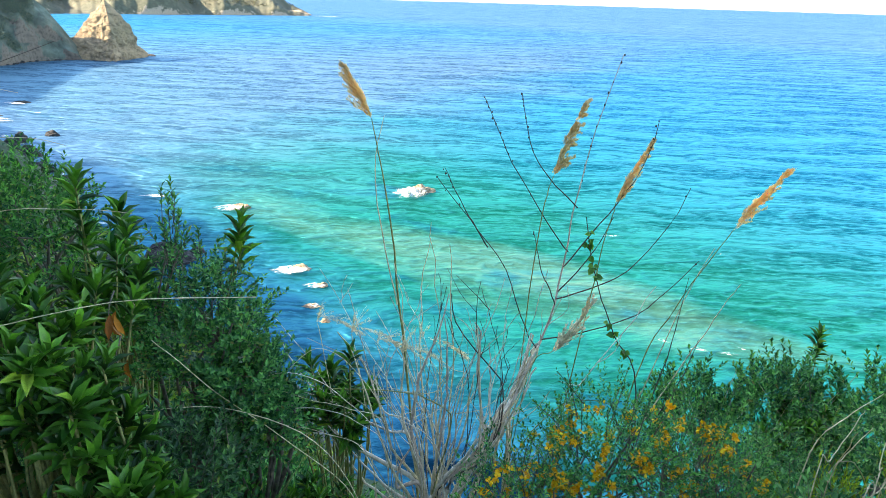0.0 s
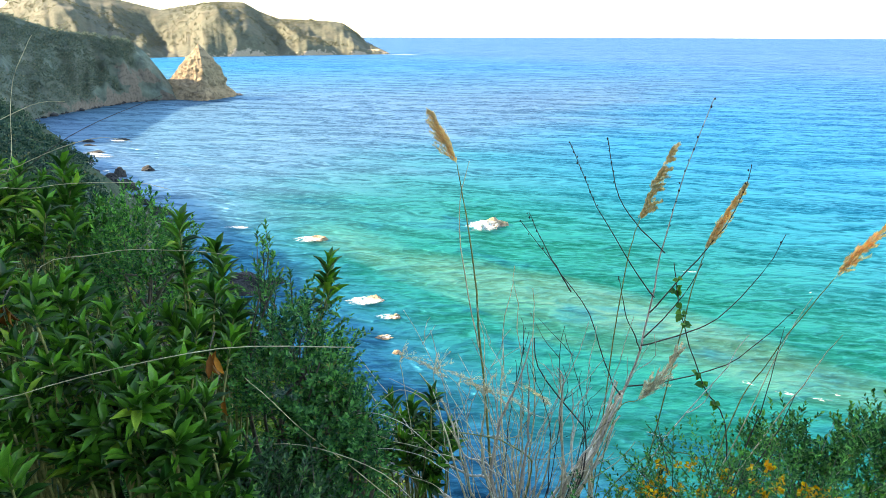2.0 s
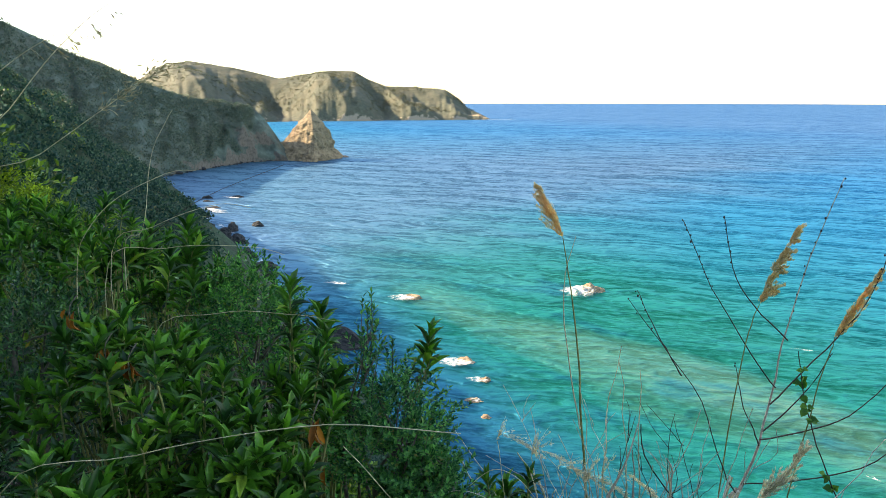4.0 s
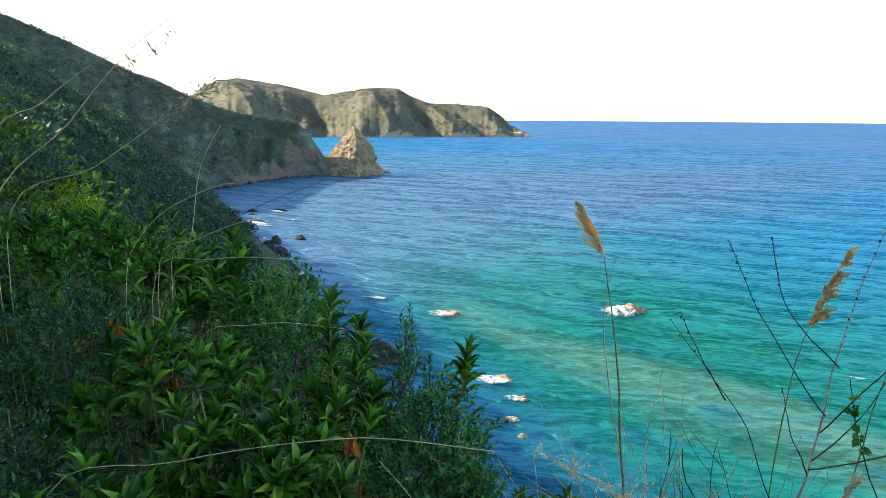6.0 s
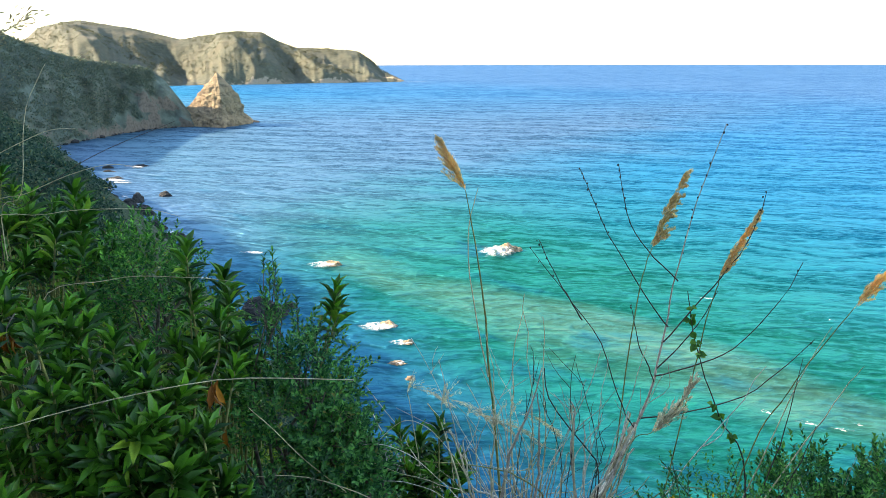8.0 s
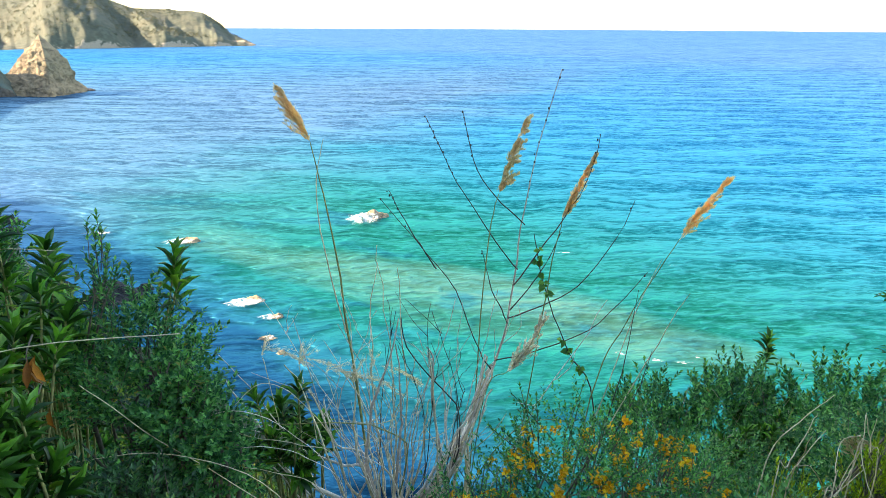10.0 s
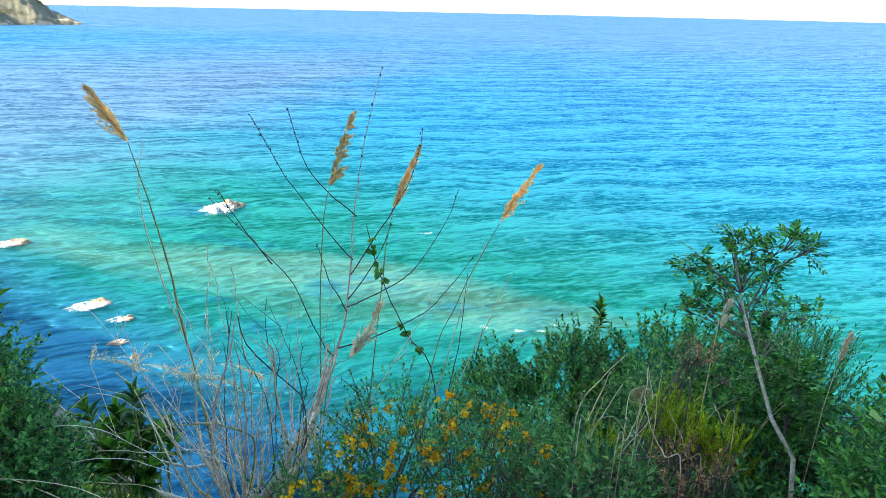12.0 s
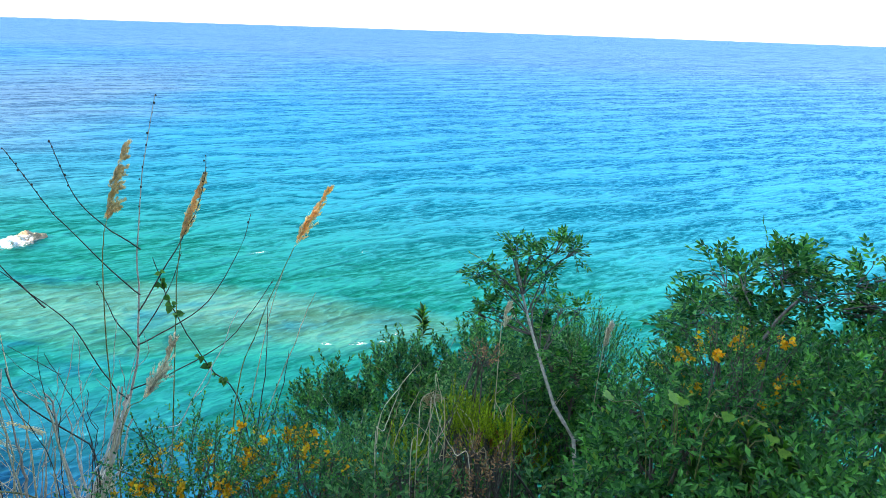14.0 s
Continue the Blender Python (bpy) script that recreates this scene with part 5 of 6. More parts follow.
# long grass stems that lean across the view
def arching(label, points, seed, r0=0.003, material=STALK_GREEN, head=0, lift=-0.8):
    foot = (points[0][0], points[0][1], G(points[0][0], points[0][1]))
    thing = tagged(holder("grass_stem", foot), label, "grass", "long grass stems")
    pts = [foot, *points] if points[0][2] - foot[2] > 0.1 else [foot, *points[1:]]
    _, line = stem_part(pts, r0, 0.0012, material, thing, "stalk", 5, 22, 0.004, seed)
    if head:
        r = np.random.default_rng(seed)
        b = np.array(foot)
        n = head
        k = r.integers(15, 22, n)
        q = line[k] - b
        drop = r.uniform(0.01, 0.06, (n, 1)) * np.array([[0.6, 0.1, lift]]) + r.normal(0, 0.008 if lift < 0 else 0.022, (n, 3))
        bits = [leaves(q + drop, unit(np.array([[0.8, 0, 0.75 * lift]]) + r.normal(0, 0.3, (n, 3))), unit(r.normal(size=(n, 3))), 0.034, 0.008, LEAF_SMALL)]
        bits += [tube([a, a + d * 0.6 + np.array([0, 0, 0.004]), a + d], 0.0011, 0.0008, 3, 2)[:2] for a, d in zip(q, drop)]
        part("seed_head", mesh_from("seed_head", *join(bits), GRASS_DRY), thing, "nodding oat-like seed head")["kind"] = "stuff"
    return thing


OAT_SHORT = "short dry grass stem with a drooping seed head"
STRAW = "dry straw stem tangled among the shrubs"
for k, pts in enumerate([[(1.26, 1.777, 38.492), (1.321, 1.814, 38.582), (1.38, 1.849, 38.676), (1.423, 1.87, 38.745)],
                         [(1.26, 1.721, 38.428), (1.307, 1.781, 38.53), (1.358, 1.822, 38.621), (1.399, 1.839, 38.679)],
                         [(1.473, 1.733, 38.603), (1.507, 1.76, 38.668), (1.543, 1.81, 38.775)],
                         [(1.514, 1.683, 38.577), (1.534, 1.75, 38.681), (1.546, 1.812, 38.781)],
                         [(1.548, 1.537, 38.446), (1.531, 1.618, 38.517), (1.512, 1.698, 38.593), (1.516, 1.761, 38.678)],
                         [(1.604, 1.505, 38.461), (1.595, 1.579, 38.53), (1.593, 1.621, 38.576), (1.579, 1.697, 38.655)],
                         [(1.373, 1.692, 38.474), (1.424, 1.714, 38.537), (1.471, 1.734, 38.603), (1.516, 1.761, 38.678)],
                         [(1.734, 1.52, 38.602), (1.723, 1.575, 38.653), (1.712, 1.629, 38.708)]]):
    arching(STRAW, pts, 600 + k, 0.0024, (DEAD_PALE, GRASS_DRY)[k % 2])
arching(OAT_SHORT, [(1.393, 1.696, 38.493), (1.434, 1.755, 38.597), (1.474, 1.796, 38.685), (1.521, 1.784, 38.714)], 620, 0.0022, DEAD_PALE, 40)
ARCH = "long thin grass stem arching across the slope"
OAT = "tall pale grass stem with a nodding seed head"
arching(ARCH, [(-1.80, 1.315, 38.93), (-1.283, 1.315, 39.178), (-0.773, 1.315, 39.336), (-0.41, 1.315, 39.368)], 1, 0.0015, DEAD_PALE)
arching(ARCH, [(-2.45, 1.6, 38.5), (-2.0, 1.65, 38.75), (-1.6, 1.7, 38.92)], 2, 0.003, GRASS_DRY)
arching(OAT, [(-3.347, 2.4, 39.507), (-2.747, 2.4, 40.045), (-2.352, 2.4, 40.361), (-2.101, 2.4, 40.49)], 3, 0.0035, DEAD_PALE, 16)
arching(OAT, [(-3.553, 2.6, 39.798), (-3.099, 2.6, 40.151), (-2.678, 2.6, 40.36), (-2.40, 2.6, 40.42)], 4, 0.003, DEAD_PALE, 26)
arching(OAT, [(-3.464, 2.6, 39.50), (-2.812, 2.6, 39.83), (-2.29, 2.6, 40.11), (-2.07, 2.6, 40.225)], 5, 0.0025, DEAD_PALE, 90, 0.3)
arching(ARCH, [(-2.783, 3.0, 39.218), (-2.616, 3.0, 39.33), (-2.228, 3.0, 39.575), (-1.729, 3.0, 39.77)], 6, 0.003, DEAD_DARK)
arching(ARCH, [(-2.75, 3.0, 39.2), (-2.60, 3.0, 39.4), (-2.50, 3.0, 39.8), (-2.354, 3.0, 40.033)], 7, 0.0025, DEAD_PALE)
arching(ARCH, [(-2.8, 2.95, 39.2), (-2.5, 2.95, 39.42), (-2.1, 2.95, 39.56), (-1.9, 2.95, 39.55)], 8, 0.0022, DEAD_PALE)
arching(ARCH, [(-2.8, 2.9, 39.15), (-2.4, 2.9, 39.32), (-1.9, 2.9, 39.36), (-1.7, 2.9, 39.33)], 9, 0.0022, DEAD_PALE)
arching(ARCH, [(-2.9, 2.8, 39.1), (-2.7, 2.8, 39.5), (-2.3, 2.8, 39.72), (-2.1, 2.8, 39.75)], 10, 0.0022, DEAD_PALE)
arching(ARCH, [(-2.3, 2.6, 38.9), (-1.9, 2.6, 39.1), (-1.5, 2.6, 39.13), (-1.3, 2.6, 39.12)], 11, 0.0022, DEAD_PALE)
arching(ARCH, [(-0.35, 2.3, 37.9), (-0.6, 2.3, 38.2), (-0.9, 2.25, 38.5), (-1.1, 2.2, 38.75)], 12, 0.0025, DEAD_PALE)
arching(ARCH, [(-0.3, 2.2, 37.9), (-0.5, 2.2, 38.3), (-0.85, 2.2, 38.45), (-1.2, 2.2, 38.42)], 13, 0.0025, DEAD_PALE)
arching("thin green grass blade arching before the sea", [(0.35, 2.7, 37.7), (0.55, 2.7, 38.12), (0.75, 2.7, 38.2), (0.95, 2.7, 38.1)], 14, 0.004)


for k, pts in enumerate([[(1.395, 38.434), (1.499, 38.607), (1.595, 38.712)], [(1.459, 38.275), (1.531, 38.449), (1.593, 38.564)], [(1.688, 38.088), (1.695, 38.314), (1.744, 38.461)], [(1.833, 38.021), (1.814, 38.092), (1.656, 38.348)],
                         [(1.901, 38.263), (1.782, 38.452), (1.78, 38.607)], [(2.133, 37.88), (2.055, 38.066), (2.041, 38.189)], [(2.304, 38.096), (2.215, 38.225), (2.131, 38.336)], [(1.496, 38.014), (1.629, 38.218), (1.798, 38.412)]]):
    arching("bare pale dry stem among the shrubs", [(pts[0][0], 2.08, 37.7)] + [(x, 2.03, z) for x, z in pts], 480 + k, 0.0038, DEAD_PALE)
for k, (x, z) in enumerate([(2.0, 38.05), (2.2, 37.88)]):
    shrub("withered_heath", "withered rust-brown heath bush above the drop", "shrub", (x, 2.02, z), (0.08, 0.07, 0.16), G(x, 2.02), LEAF_RUST, BARK, 95 + k, 30, 30, 0.12, 0.016, 0.005, 0.5, LEAF_SMALL, -0.2, 0.4, 1.6, 6, group="heath bushes")
tangle = np.random.default_rng(78)
for k in range(5):
    x, y, z = -0.25 + tangle.normal(0, 0.08), 2.45 + tangle.normal(0, 0.15), 37.85 + 0.2 * tangle.random()
    reach, rise = -0.35 - 0.35 * tangle.random(), 0.10 + 0.45 * tangle.random()
    arching("thin pale dry stem curling over the shrubs", [(x, y, z), (x + 0.35 * reach, y - 0.05, z + 0.75 * rise), (x + 0.7 * reach, y - 0.08, z + rise), (x + reach, y - 0.1, z + rise * (0.75 + 0.6 * tangle.random()))], 560 + k, 0.0020, (DEAD_PALE, GREY_DEAD)[k % 2])
dry = np.random.default_rng(77)
for k in range(16):
    x, y = 1.75 + 0.75 * dry.random(), 2.0 + 0.5 * dry.random()
    z, lean = 38.02 + 0.42 * dry.random(), dry.normal(0.02, 0.28)
    arching("pale dry grass stem leaning over the shrubs", [(x, y, 37.7), (x + 0.3 * lean, y - 0.05, (37.7 + z) / 2 + 0.1), (x + 0.7 * lean, y - 0.1, z - 0.03), (x + lean, y - 0.12, z)], 500 + k, 0.0034, (DEAD_PALE, GRASS_DRY)[k % 2])
for k in range(24):
    x, y = 2.5 + 1.9 * dry.random(), 4.7 + 1.0 * dry.random()
    lean = dry.normal(0.1, 0.4)
    arching("pale dry grass stem leaning over the shrubs", [(x, y, 35.3), (x + 0.3 * lean, y - 0.05, 36.0), (x + lean, y - 0.1, 36.35 + 0.4 * dry.random())], 540 + k, 0.005 + 0.002 * (k % 2), (DEAD_PALE, GREY_DEAD, DEAD_RED)[k % 3])


def grass(name, label, spots, per, height, material, seed, width=0.006, lean=0.5):
    """Tussocks of thin bent blades, joined."""
    r = np.random.default_rng(seed)
    out = []
    for x, y, spread in spots:
        for _ in range(per):
            a, b = r.normal(0, spread), r.normal(0, spread)
            p = np.array([x + a, y + b, ground(x + a, y + b) - 0.02])
            h = height * r.uniform(0.5, 1.15)
            d = np.array([r.normal(0, lean), r.normal(0, lean * 0.7), 0]) * h
            q = [p, p + np.array([0, 0, h * 0.6]) + d * 0.3, p + np.array([0, 0, h * r.uniform(0.75, 1)]) + d]
            s = unit(np.cross(q[2] - q[0], r.normal(size=3))) * width * 0.5
            m = (q[0] + 2 * q[1] + q[2]) / 4
            out.append((np.array([q[0] - s, q[0] + s, m - s * 0.9, m + s * 0.9, (m + q[2]) / 2 - s * 0.5 + d * 0.06, (m + q[2]) / 2 + s * 0.5 + d * 0.06, q[2]]), np.array([(0, 1, 3), (0, 3, 2), (2, 3, 5), (2, 5, 4), (4, 5, 6)])))
    return tagged(new(name, mesh_from(name, *join(out), material, True)), label, "grass", kind="stuff")


grass("green_grass", "long green grass among the shrubs", [(-0.75, 1.55, 0.18), (-0.45, 1.75, 0.2), (-0.2, 1.95, 0.2), (-1.1, 1.35, 0.2), (0.1, 2.2, 0.15), (-0.6, 2.0, 0.2), (1.3, 2.0, 0.25), (1.7, 1.6, 0.25), (1.5, 2.6, 0.3), (0.6, 1.6, 0.2), (1.1, 1.5, 0.2), (-0.95, 1.75, 0.2), (-0.6, 1.5, 0.15)], 56, 0.52, GRASS_GREEN, 1)
grass("dry_grass", "tangled dry straw-coloured grass", [(0.1, 2.5, 0.12), (2.2, 3.2, 0.3), (2.6, 3.6, 0.3), (3.1, 4.6, 0.35), (3.7, 4.9, 0.35), (2.9, 5.4, 0.3), (3.5, 2.9, 0.2), (-2.5, 2.9, 0.25), (1.9, 2.8, 0.2), (2.1, 2.4, 0.2), (2.9, 5.0, 0.35), (3.4, 5.2, 0.35), (2.35, 2.25, 0.12), (1.75, 1.9, 0.18), (2.0, 1.75, 0.15), (1.45, 1.55, 0.15)], 34, 0.8, GRASS_DRY, 2, 0.005)
grass("dry_litter", "short dry straw littering the foot of the dead stalks", [(-0.1, 2.7, 0.10), (0.1, 2.6, 0.10), (0.25, 2.75, 0.10), (0.0, 2.45, 0.12), (0.2, 2.35, 0.12), (-0.25, 2.5, 0.12)], 46, 0.26, GRASS_DRY, 3, 0.006, 0.9)
grass("green_grass", "short green grass round the foot of the dead stalks", [(-0.2, 2.3, 0.12), (0.05, 2.25, 0.12), (0.3, 2.2, 0.12), (0.1, 2.05, 0.14), (-0.35, 2.35, 0.12), (-0.15, 2.55, 0.1), (0.3, 2.45, 0.1)], 70, 0.24, GRASS_GREEN, 4, 0.007, 0.8)

# withered orange leaves hanging in the broad-leaved shrubs
wr = np.random.default_rng(33)
rust = mesh_from("withered_leaf", *leaves(np.zeros((1, 3)), np.array([(0, 1.0, 0)]), np.array([(0, 0, 1.0)]), 1.0, 0.3, LEAF_LONG), LEAF_RUST, True)
for x, y, z, n in [(-1.05, 1.86, 39.03, 5), (-1.04, 1.84, 38.88, 2), (-1.95, 1.95, 39.16, 6), (-1.85, 1.95, 39.12, 4), (-2.35, 2.2, 39.2, 4), (3.72, 5.65, 36.35, 3)]:
    spray = tagged(holder("withered_spray", (x, y, z)), "hanging spray of withered orange leaves", "leaves", "withered sprays")
    ob = part("twig", mesh_from("twig", *tube([(0, 0.05, 0.06), (0, 0, 0.02), (0, 0, -0.04)], 0.003, 0.0015, 5, 5)[:2], BARK, True), spray)
    for k in range(n):
        ob = new("leaf", rust)
        ob.parent = spray
        ob.matrix_basis = leaf_pose(wr.normal(0, 0.014, 3), (wr.normal(0, 0.4), wr.normal(0, 0.3), -1), (wr.normal(0, 0.4), -1, 0), wr.uniform(0.06, 0.095))

edge_ = [(0, 0), (-0.22, 0.10), (-0.50, 0.06), (-0.36, 0.30), (-0.48, 0.48), (-0.26, 0.56), (-0.24, 0.80), (0, 1.0), (0.24, 0.80), (0.26, 0.56), (0.48, 0.48), (0.36, 0.30), (0.50, 0.06), (0.22, 0.10)]
LOBED = (np.array([(x, y, 0.10 * abs(x) - 0.08 * y * y) for x, y in edge_] + [(0, 0.42, -0.03)]), np.array([(k, (k + 1) % 14, 14) for k in range(14)]))
LEAF_LOBED = leaf_material("bramble_leaf", (0.10, 0.26, 0.03), (0.26, 0.46, 0.05), 0.45, 0.35)
lobed = mesh_from("bramble_leaf", *leaves(np.zeros((1, 3)), np.array([(0, 1.0, 0)]), np.array([(0, 0, 1.0)]), 1.0, 0.95, LOBED), LEAF_LOBED, True)
bramble = tagged(holder("bramble", (2.0, 0.95, G(2.0, 0.95))), "light green bramble with lobed leaves", "bramble")
br = np.random.default_rng(41)
for k in range(9):
    e = np.array([1.62 + 0.55 * br.random(), 0.62 + 0.40 * br.random(), 38.85 + 0.32 * br.random()])
    _, ln = stem_part([(2.0, 0.95, bramble.location[2]), (np.array([2.0, 0.95, 38.6]) + e) / 2, e], 0.003, 0.0014, STALK_GREEN, bramble, "cane", 5, 12, 0.01, k)
    for j in range(1 + k % 2):
        ob = new("leaf", lobed)
        ob.parent = bramble
        ob.matrix_basis = leaf_pose(ln[int(br.integers(5, 13))] - np.array(bramble.location), (br.normal(), br.normal(), 0.3), (br.normal(0, 0.3), -0.6, 0.8), br.uniform(0.035, 0.055))


# ---- scrub on the slopes ----
def slope_bush(label, seed, size, twigs, per, leaf, material, shape):
    return shrub("slope_bush", label, "bush", (0, 0, size * 0.55), (size, size, size * 0.8), 0, material, BARK, seed, twigs, per, 0.18 * size + 0.1, leaf, leaf * 0.5, 1.1, shape, -0.3, 0.45, 0.7, 8, group="hillside bushes", dense=True)


near_kinds = [slope_bush("leafy green bush on the hillside", 201 + k, q, 150, 10, 0.10, LEAF_SLOPE, LEAF_SMALL) for k, q in enumerate((0.9, 1.1, 0.75))]
far_kinds = [slope_bush("rounded dense bush on the hillside", 211 + k, q, 205, 10, 0.095, (LEAF_SLOPE, LEAF_FAR, LEAF_FAR)[k], LEAF_CARD) for k, q in enumerate((1.2, 1.4, 1.0))]
sr = np.random.default_rng(5)
spots = []
while len(spots) < 84:
    a, q = radians(sr.uniform(-66, -25)), 5.2 + 36 * sr.random() ** 0.8
    x, y = q * math.sin(a), q * math.cos(a)
    if (math.degrees(a) > -44 or q > 10) and all((x - u) ** 2 + (y - w) ** 2 > (0.45 + 0.035 * q) ** 2 for u, w in spots):
        spots.append((x, y))
placed = set()
for k, (x, y) in enumerate(spots):
    kind = (near_kinds if math.hypot(x, y) < 12 else far_kinds)[k % 3]
    m = Matrix.Translation((x, y, ground(x, y) - 0.1)) @ Euler((0, 0, sr.uniform(0, 6.28))).to_matrix().to_4x4()
    if kind.name in placed:
        copy_thing(kind, m)
    else:
        kind.matrix_basis = m
        placed.add(kind.name)


# sunlight on brow and crest is put into these bushes as yellow-green leaves
sunlit_near = slope_bush("yellow-green bush on the brow of the slope, sunlight put into its leaf colour", 231, 0.7, 120, 12, 0.085, LEAF_HEATH, LEAF_SMALL)
sunlit_far = slope_bush("yellow-green bush along the crest of the spur, sunlight put into its leaf colour", 232, 2.4, 150, 10, 0.30, LEAF_HEATH, LEAF_CARD)
for kind, rows in ((sunlit_near, [(-46, 17), (-44.6, 19), (-43.6, 20), (-42.4, 22), (-48, 15), (-41, 24), (-49.5, 14), (-45.5, 12)]), (sunlit_far, [(-51, 150), (-49.8, 152), (-48.6, 150), (-47.2, 150), (-46.2, 147), (-44.4, 140)])):
    for k, (a, q) in enumerate(rows):
        x, y = q * math.sin(radians(a)), q * math.cos(radians(a))
        m = Matrix.Translation((x, y, ground(x, y) - 0.1)) @ Euler((0, 0, sr.uniform(0, 6.28))).to_matrix().to_4x4()
        if k:
            copy_thing(kind, m)
        else:
            kind.matrix_basis = m


def far_scrub(name, label, sample, count, size, bits, leaf, seed, material=LEAF_FAR, wide=0.75):
    """Scrub too far to count: joined tufts of leaf clumps set on the land."""
    r = np.random.default_rng(seed)
    P, D, U, L = [], [], [], []
    while len(P) < count:
        x, y, z = sample(r)
        if z is None:
            continue
        s = size * r.uniform(0.5, 1.3)
        d = unit(r.normal(size=(bits, 3)) + np.array([0, 0, 0.5]))
        P.append(np.array([x, y, z + 0.2 * s]) + d * np.array([1, 1, 0.75]) * s * r.uniform(0.4, 1, (bits, 1)))
        D.append(unit(d + r.normal(0, 0.5, d.shape)))
        U.append(unit(d + r.normal(0, 0.3, d.shape)))
        L.append(leaf * r.uniform(0.6, 1.2, bits) * s / size)
    P, D, U, L = map(np.concatenate, (P, D, U, L))
    return tagged(new(name, mesh_from(name, *leaves(P, D, U, L, L * wide, LEAF_CARD), material)), label, "scrub", kind="stuff")


def on_spur(r):
    a, q = radians(r.uniform(-60, -14)), 44 + 280 * r.random() ** 1.8
    x, y = q * math.sin(a), q * math.cos(a)
    d = inland(x, y)
    return (x, y, ground(x, y)) if 11 + 6 * fbm(x * 0.06, y * 0.06, 8.0, 3) < d < 120 else (x, y, None)


def on_headland(r):
    a, q = r.uniform(-56, -31.0), r.uniform(0.05, 1.0)
    t = np.array(MID)
    r0, r1 = np.interp(a, t[:, 0], t[:, 1]), np.interp(a, t[:, 0], t[:, 2])
    d = r0 + (r1 - r0) * q
    hit, place, normal, _ = mid_land.ray_cast(Vector((d * math.sin(radians(a)), d * math.cos(radians(a)), 300)), Vector((0, 0, -1)))
    return (place.x, place.y, place.z) if hit and normal.z > 0.18 and fbm(place.x * 0.03, place.y * 0.03, place.z * 0.04 + 3, 3) > 0.9 * (0.12 - normal.z) else (0, 0, None)


def on_far_headland(r):
    a, q = r.uniform(-46, -12.5), r.uniform(0.10, 1.0)
    t = np.array(FAR)
    r0, r1 = np.interp(a, t[:, 0], t[:, 1]), np.interp(a, t[:, 0], t[:, 2])
    d = r0 + (r1 - r0) * q
    hit, place, normal, _ = far_land.ray_cast(Vector((d * math.sin(radians(a)), d * math.cos(radians(a)), 400)), Vector((0, 0, -1)))
    return (place.x, place.y, place.z) if hit and normal.z > 0.45 and place.z > 14 and fbm(place.x * 0.012, place.y * 0.012, 9.0, 3) > -0.25 else (0, 0, None)


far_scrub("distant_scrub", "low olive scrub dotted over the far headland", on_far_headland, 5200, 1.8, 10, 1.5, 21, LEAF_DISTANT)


def cove_boulders():
    """Dark boulders fallen along the foot of the headland, too many and too far to count."""
    r = np.random.default_rng(77)
    ball = bmesh.new()
    bmesh.ops.create_icosphere(ball, subdivisions=1, radius=1.0)
    ball.verts.ensure_lookup_table()
    base = np.array([v.co[:] for v in ball.verts])
    faces = np.array([[v.index for v in f.verts] for f in ball.faces])
    ball.free()
    t, V, F = np.array(MID), [], []
    for k in range(150):
        a = r.uniform(-52, -29.5)
        d = np.interp(a, t[:, 0], t[:, 1]) - 4
        for step in range(14):
            x, y = (d + step) * math.sin(radians(a)), (d + step) * math.cos(radians(a))
            hit, place, _, _ = mid_land.ray_cast(Vector((x, y, 300)), Vector((0, 0, -1)))
            if hit and place.z > 0.1:
                break
        size = r.uniform(0.5, 1.0) * (2.4 if r.random() < 0.15 else 1.2)
        lump = base * (1 + r.normal(0, 0.14, (len(base), 1))) * np.array([1.3, 1.1, 0.8]) * size
        F.append(faces + k * len(base))
        V.append(lump + np.array([x, y, 0.15 * size]) + r.normal(0, 0.8, 3) * np.array([1, 1, 0]))
    return tagged(new("boulder_line", mesh_from("boulder_line", np.concatenate(V), np.concatenate(F), SHORE_ROCK)), "dark wet boulders along the foot of the headland", "boulders", kind="stuff")


cove_boulders()
far_scrub("headland_scrub", "low scrub dotted over the headland, haze put into its colour", on_headland, 8000, 1.5, 13, 0.85, 2, LEAF_HAZE)
far_scrub("hillside_scrub", "dense dark scrub covering the near spur", on_spur, 12000, 1.5, 34, 0.52, 1)


def on_near_slope(near, far):
    def sample(r):
        a, q = radians(r.uniform(-72, -12)), near + (far - near) * r.random()
        x, y = q * math.sin(a), q * math.cos(a)
        return x, y, ground(x, y)
    return sample


far_scrub("hillside_brush", "dense low green brush covering the upper slope", on_near_slope(5.5, 15), 620, 0.55, 70, 0.105, 11, LEAF_SLOPE, 0.36)
far_scrub("hillside_brush", "dense low green brush covering the middle slope", on_near_slope(14, 48), 2000, 0.90, 50, 0.19, 12, LEAF_SLOPE, 0.5)


# ---- rocks and surf ----
def rock(label, x, y, w, d, h, seed, material, z=-0.6, group="rocks in the water"):
    bm = bmesh.new()
    bmesh.ops.create_icosphere(bm, subdivisions=3, radius=1)
    for v in bm.verts:
        n = 1 + 0.35 * fbm(*(v.co * 1.3 + Vector((seed, 0, 0))), 4) + 0.10 * fbm(*(v.co * 5), 3)
        v.co = Vector((v.co.x * w * n, v.co.y * d * n, v.co.z * h * n))
    me = bpy.data.meshes.new("rock")
    bm.to_mesh(me)
    bm.free()
    me.materials.append(material)
    return tagged(part("rock", me, at=(x, y, z)), label, "rock", group)


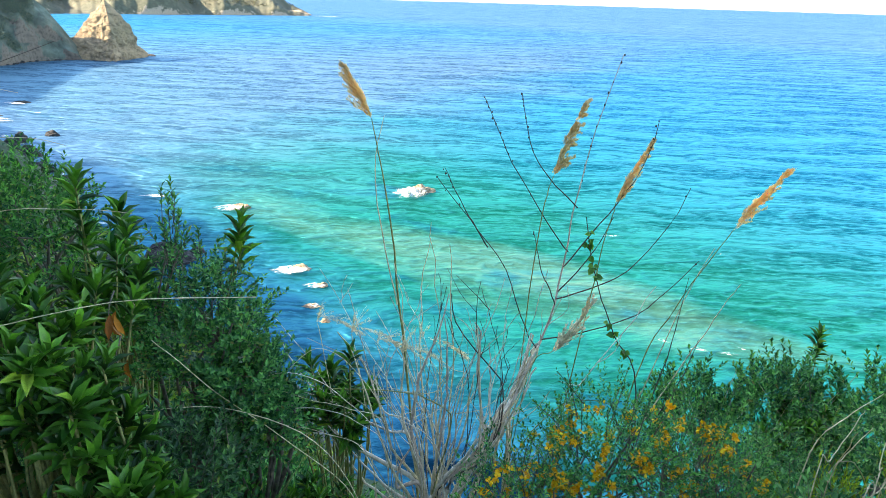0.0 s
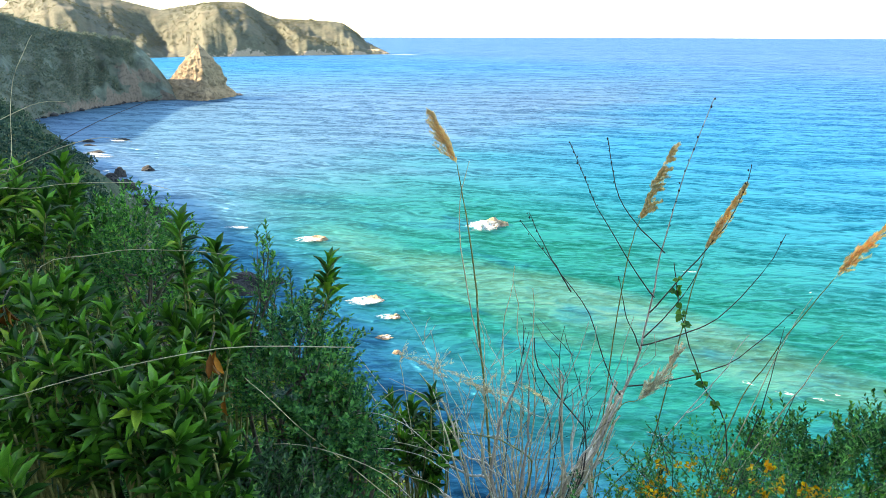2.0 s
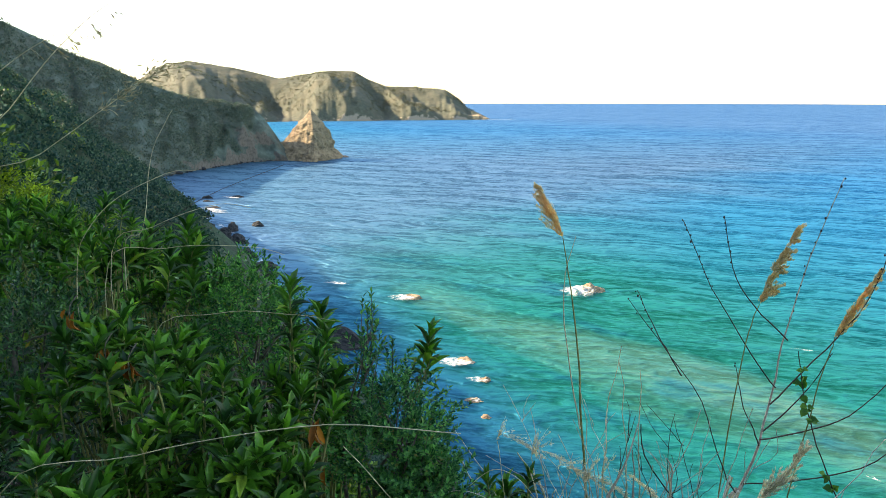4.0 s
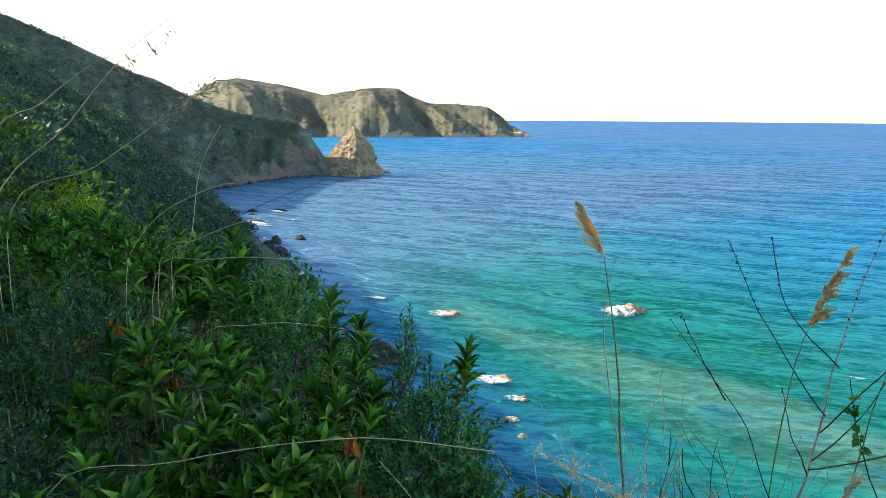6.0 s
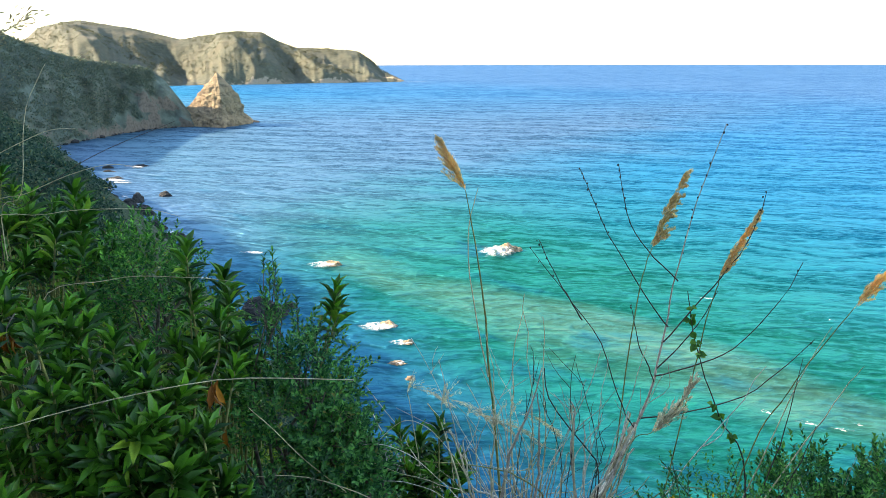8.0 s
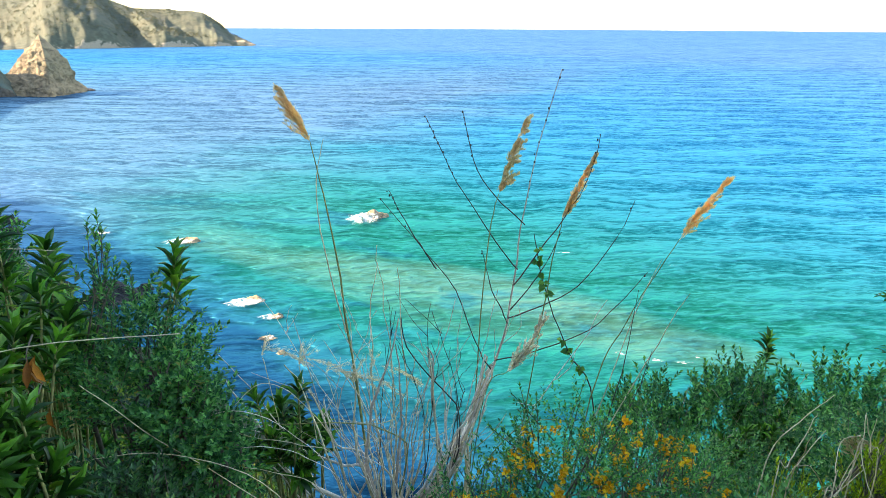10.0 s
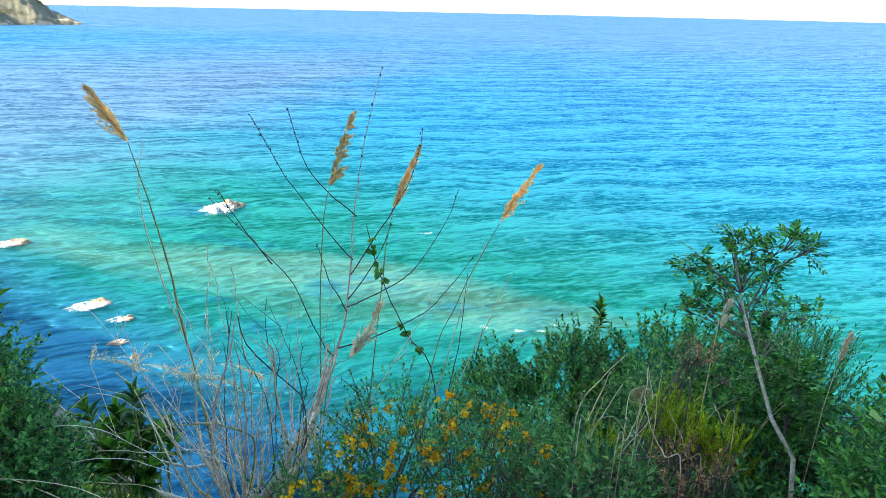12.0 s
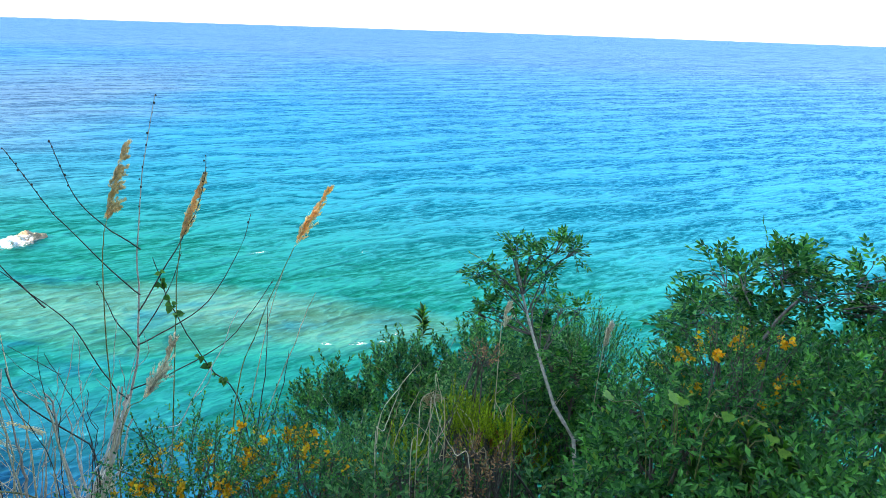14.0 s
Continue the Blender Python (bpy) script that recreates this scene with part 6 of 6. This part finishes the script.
WET, TAN = "dark wet rock breaking the sea surface", "tan rock washed by the surf"
for k, (x, y, w, d, h, mat) in enumerate([(-5.2, 138.4, 3.0, 1.6, 1.9, TAN_ROCK), (-21.8, 93.6, 1.7, 1.0, 1.25, TAN_ROCK), (-17.4, 87.4, 1.3, 0.8, 1.15, TAN_ROCK), (-17.6, 80.8, 1.6, 1.0, 0.95, TAN_ROCK), (-15.0, 76.5, 1.0, 0.7, 0.9, TAN_ROCK), (-40.0, 123.6, 2.2, 1.2, 1.4, TAN_ROCK),
                                             (-43.5, 95.5, 4.2, 2.6, 2.9, SHORE_ROCK), (-40.0, 99.0, 1.8, 1.2, 1.5, SHORE_ROCK), (-153.3, 239.0, 3.6, 1.4, 1.3, SHORE_ROCK), (-158.0, 226.0, 2.6, 1.3, 1.2, SHORE_ROCK), (-147.0, 213.0, 3.4, 1.3, 1.1, SHORE_ROCK),
                                             (-163.0, 233.0, 3.0, 1.4, 1.4, SHORE_ROCK), (-112.0, 185.0, 2.4, 1.6, 1.8, SHORE_ROCK), (-186.5, 425.5, 4.5, 2.5, 2.0, SHORE_ROCK), (-283.0, 1280.0, 26.0, 9.0, 9.0, TAN_ROCK)]):
    rock(TAN if mat is TAN_ROCK else WET, x, y, w, d, h, 3.0 * k + 1, mat)
kr = np.random.default_rng(8)
for k in range(46):
    i = int(kr.integers(5, 11))
    s = kr.random()
    x, y = (COAST[i][j] * (1 - s) + COAST[i + 1][j] * s + kr.normal(0, 2.0) for j in (0, 1))
    rock("dark boulder at the foot of the slope", x, y, kr.uniform(1.2, 3.2), kr.uniform(1, 2.4), kr.uniform(0.9, 2.4), k * 1.7, SHORE_ROCK, 0.0, "boulders along the shore")


def surf(x, y, w, d, seed, turn=0.0, lift=0.5, material=FOAM):
    """A patch of broken white water: a low ragged mound on the surface."""
    n, m, v = 40, 9, []
    for i in range(m):
        q = i / (m - 1)
        for j in range(n):
            a = 2 * math.pi * j / n
            e = 1.15 + 0.42 * fbm(math.cos(a) * 2.2 + seed, math.sin(a) * 2.2, q, 5)
            px, py = math.cos(a) * w * q * e, math.sin(a) * d * q * e
            c, s = math.cos(radians(turn)), math.sin(radians(turn))
            px, py = px * c - py * s, px * s + py * c
            v.append((px, py, 0.10 + 0.35 * lift * (1 - q * q) * (1.0 + 1.6 * fbm(px * 0.9, py * 0.9, seed, 4)) if i else 0.1 + 0.3 * lift))
    return tagged(part("surf", mesh_from("surf", v, grid_faces(m, n, True), material, True), at=(x, y, 0.28)), "white surf breaking over a shallow rock", "surf", "surf patches")


for k, (x, y, w, d, turn, lift) in enumerate([(-6.9, 135.0, 3.9, 4.6, 10, 2.2), (-41.8, 122.2, 3.2, 2.2, 20, 0.6), (-59.3, 128.6, 3.6, 1.2, 5, 0.3), (-23.2, 92.4, 3.6, 1.8, 28, 0.4), (-18.4, 86.9, 2.2, 1.2, 28, 0.3), (-17.2, 80.4, 0.9, 0.6, 0, 0.15), (-143.0, 207.0, 9.0, 2.0, -20, 0.4),
                                              (-138.5, 203.0, 5.0, 1.6, -10, 0.4), (-154.0, 236.0, 7.0, 1.6, -20, 0.4), (28.0, 73.1, 2.2, 0.34, -41, 0.12), (31.6, 71.2, 2.4, 0.38, -25, 0.12), (35.0, 70.2, 1.8, 0.5, -16, 0.15), (37.0, 71.6, 1.0, 0.6, 0, 0.2), (-46.5, 98.5, 1.6, 0.6, 20, 0.3), (-222.0, 1240.0, 40.0, 7.0, 0, 0.6), (30.0, 112.0, 3.4, 0.5, -6, 0.2), (47.0, 104.0, 1.6, 0.5, -10, 0.25)]):
    surf(x, y, w, d, 2.3 * k, turn, lift, FOAM_THIN if x > 0 else FOAM)
for k in range(26):
    i = int(kr.integers(5, 11))
    s = kr.random()
    x, y = (COAST[i][j] * (1 - s) + COAST[i + 1][j] * s for j in (0, 1))
    surf(x + 2.2, y + 1.5, kr.uniform(1.0, 3.0), kr.uniform(0.4, 1.0), k * 3.1, 130 + kr.normal(0, 25), 0.3)


def undergrowth(r):
    a, q = radians(r.uniform(-70, 75)), 0.9 + 6.5 * r.random() ** 1.2
    x, y = q * math.sin(a), q * math.cos(a)
    return (x, y, None) if abs(x - 0.12) < 0.32 and 2.3 < y < 3.0 else (x, y, ground(x, y))


far_scrub("undergrowth", "low leafy undergrowth covering the ground", undergrowth, 1700, 0.14, 26, 0.038, 3, LEAF_OLIVE, 0.5)


def bank(r):
    x, y = r.uniform(-2.2, -0.45), r.uniform(2.1, 4.6)
    return x, y, ground(x, y)


far_scrub("undergrowth", "low leafy undergrowth on the bank below the shrubs", bank, 620, 0.19, 30, 0.046, 6, LEAF_OLIVE, 0.5)
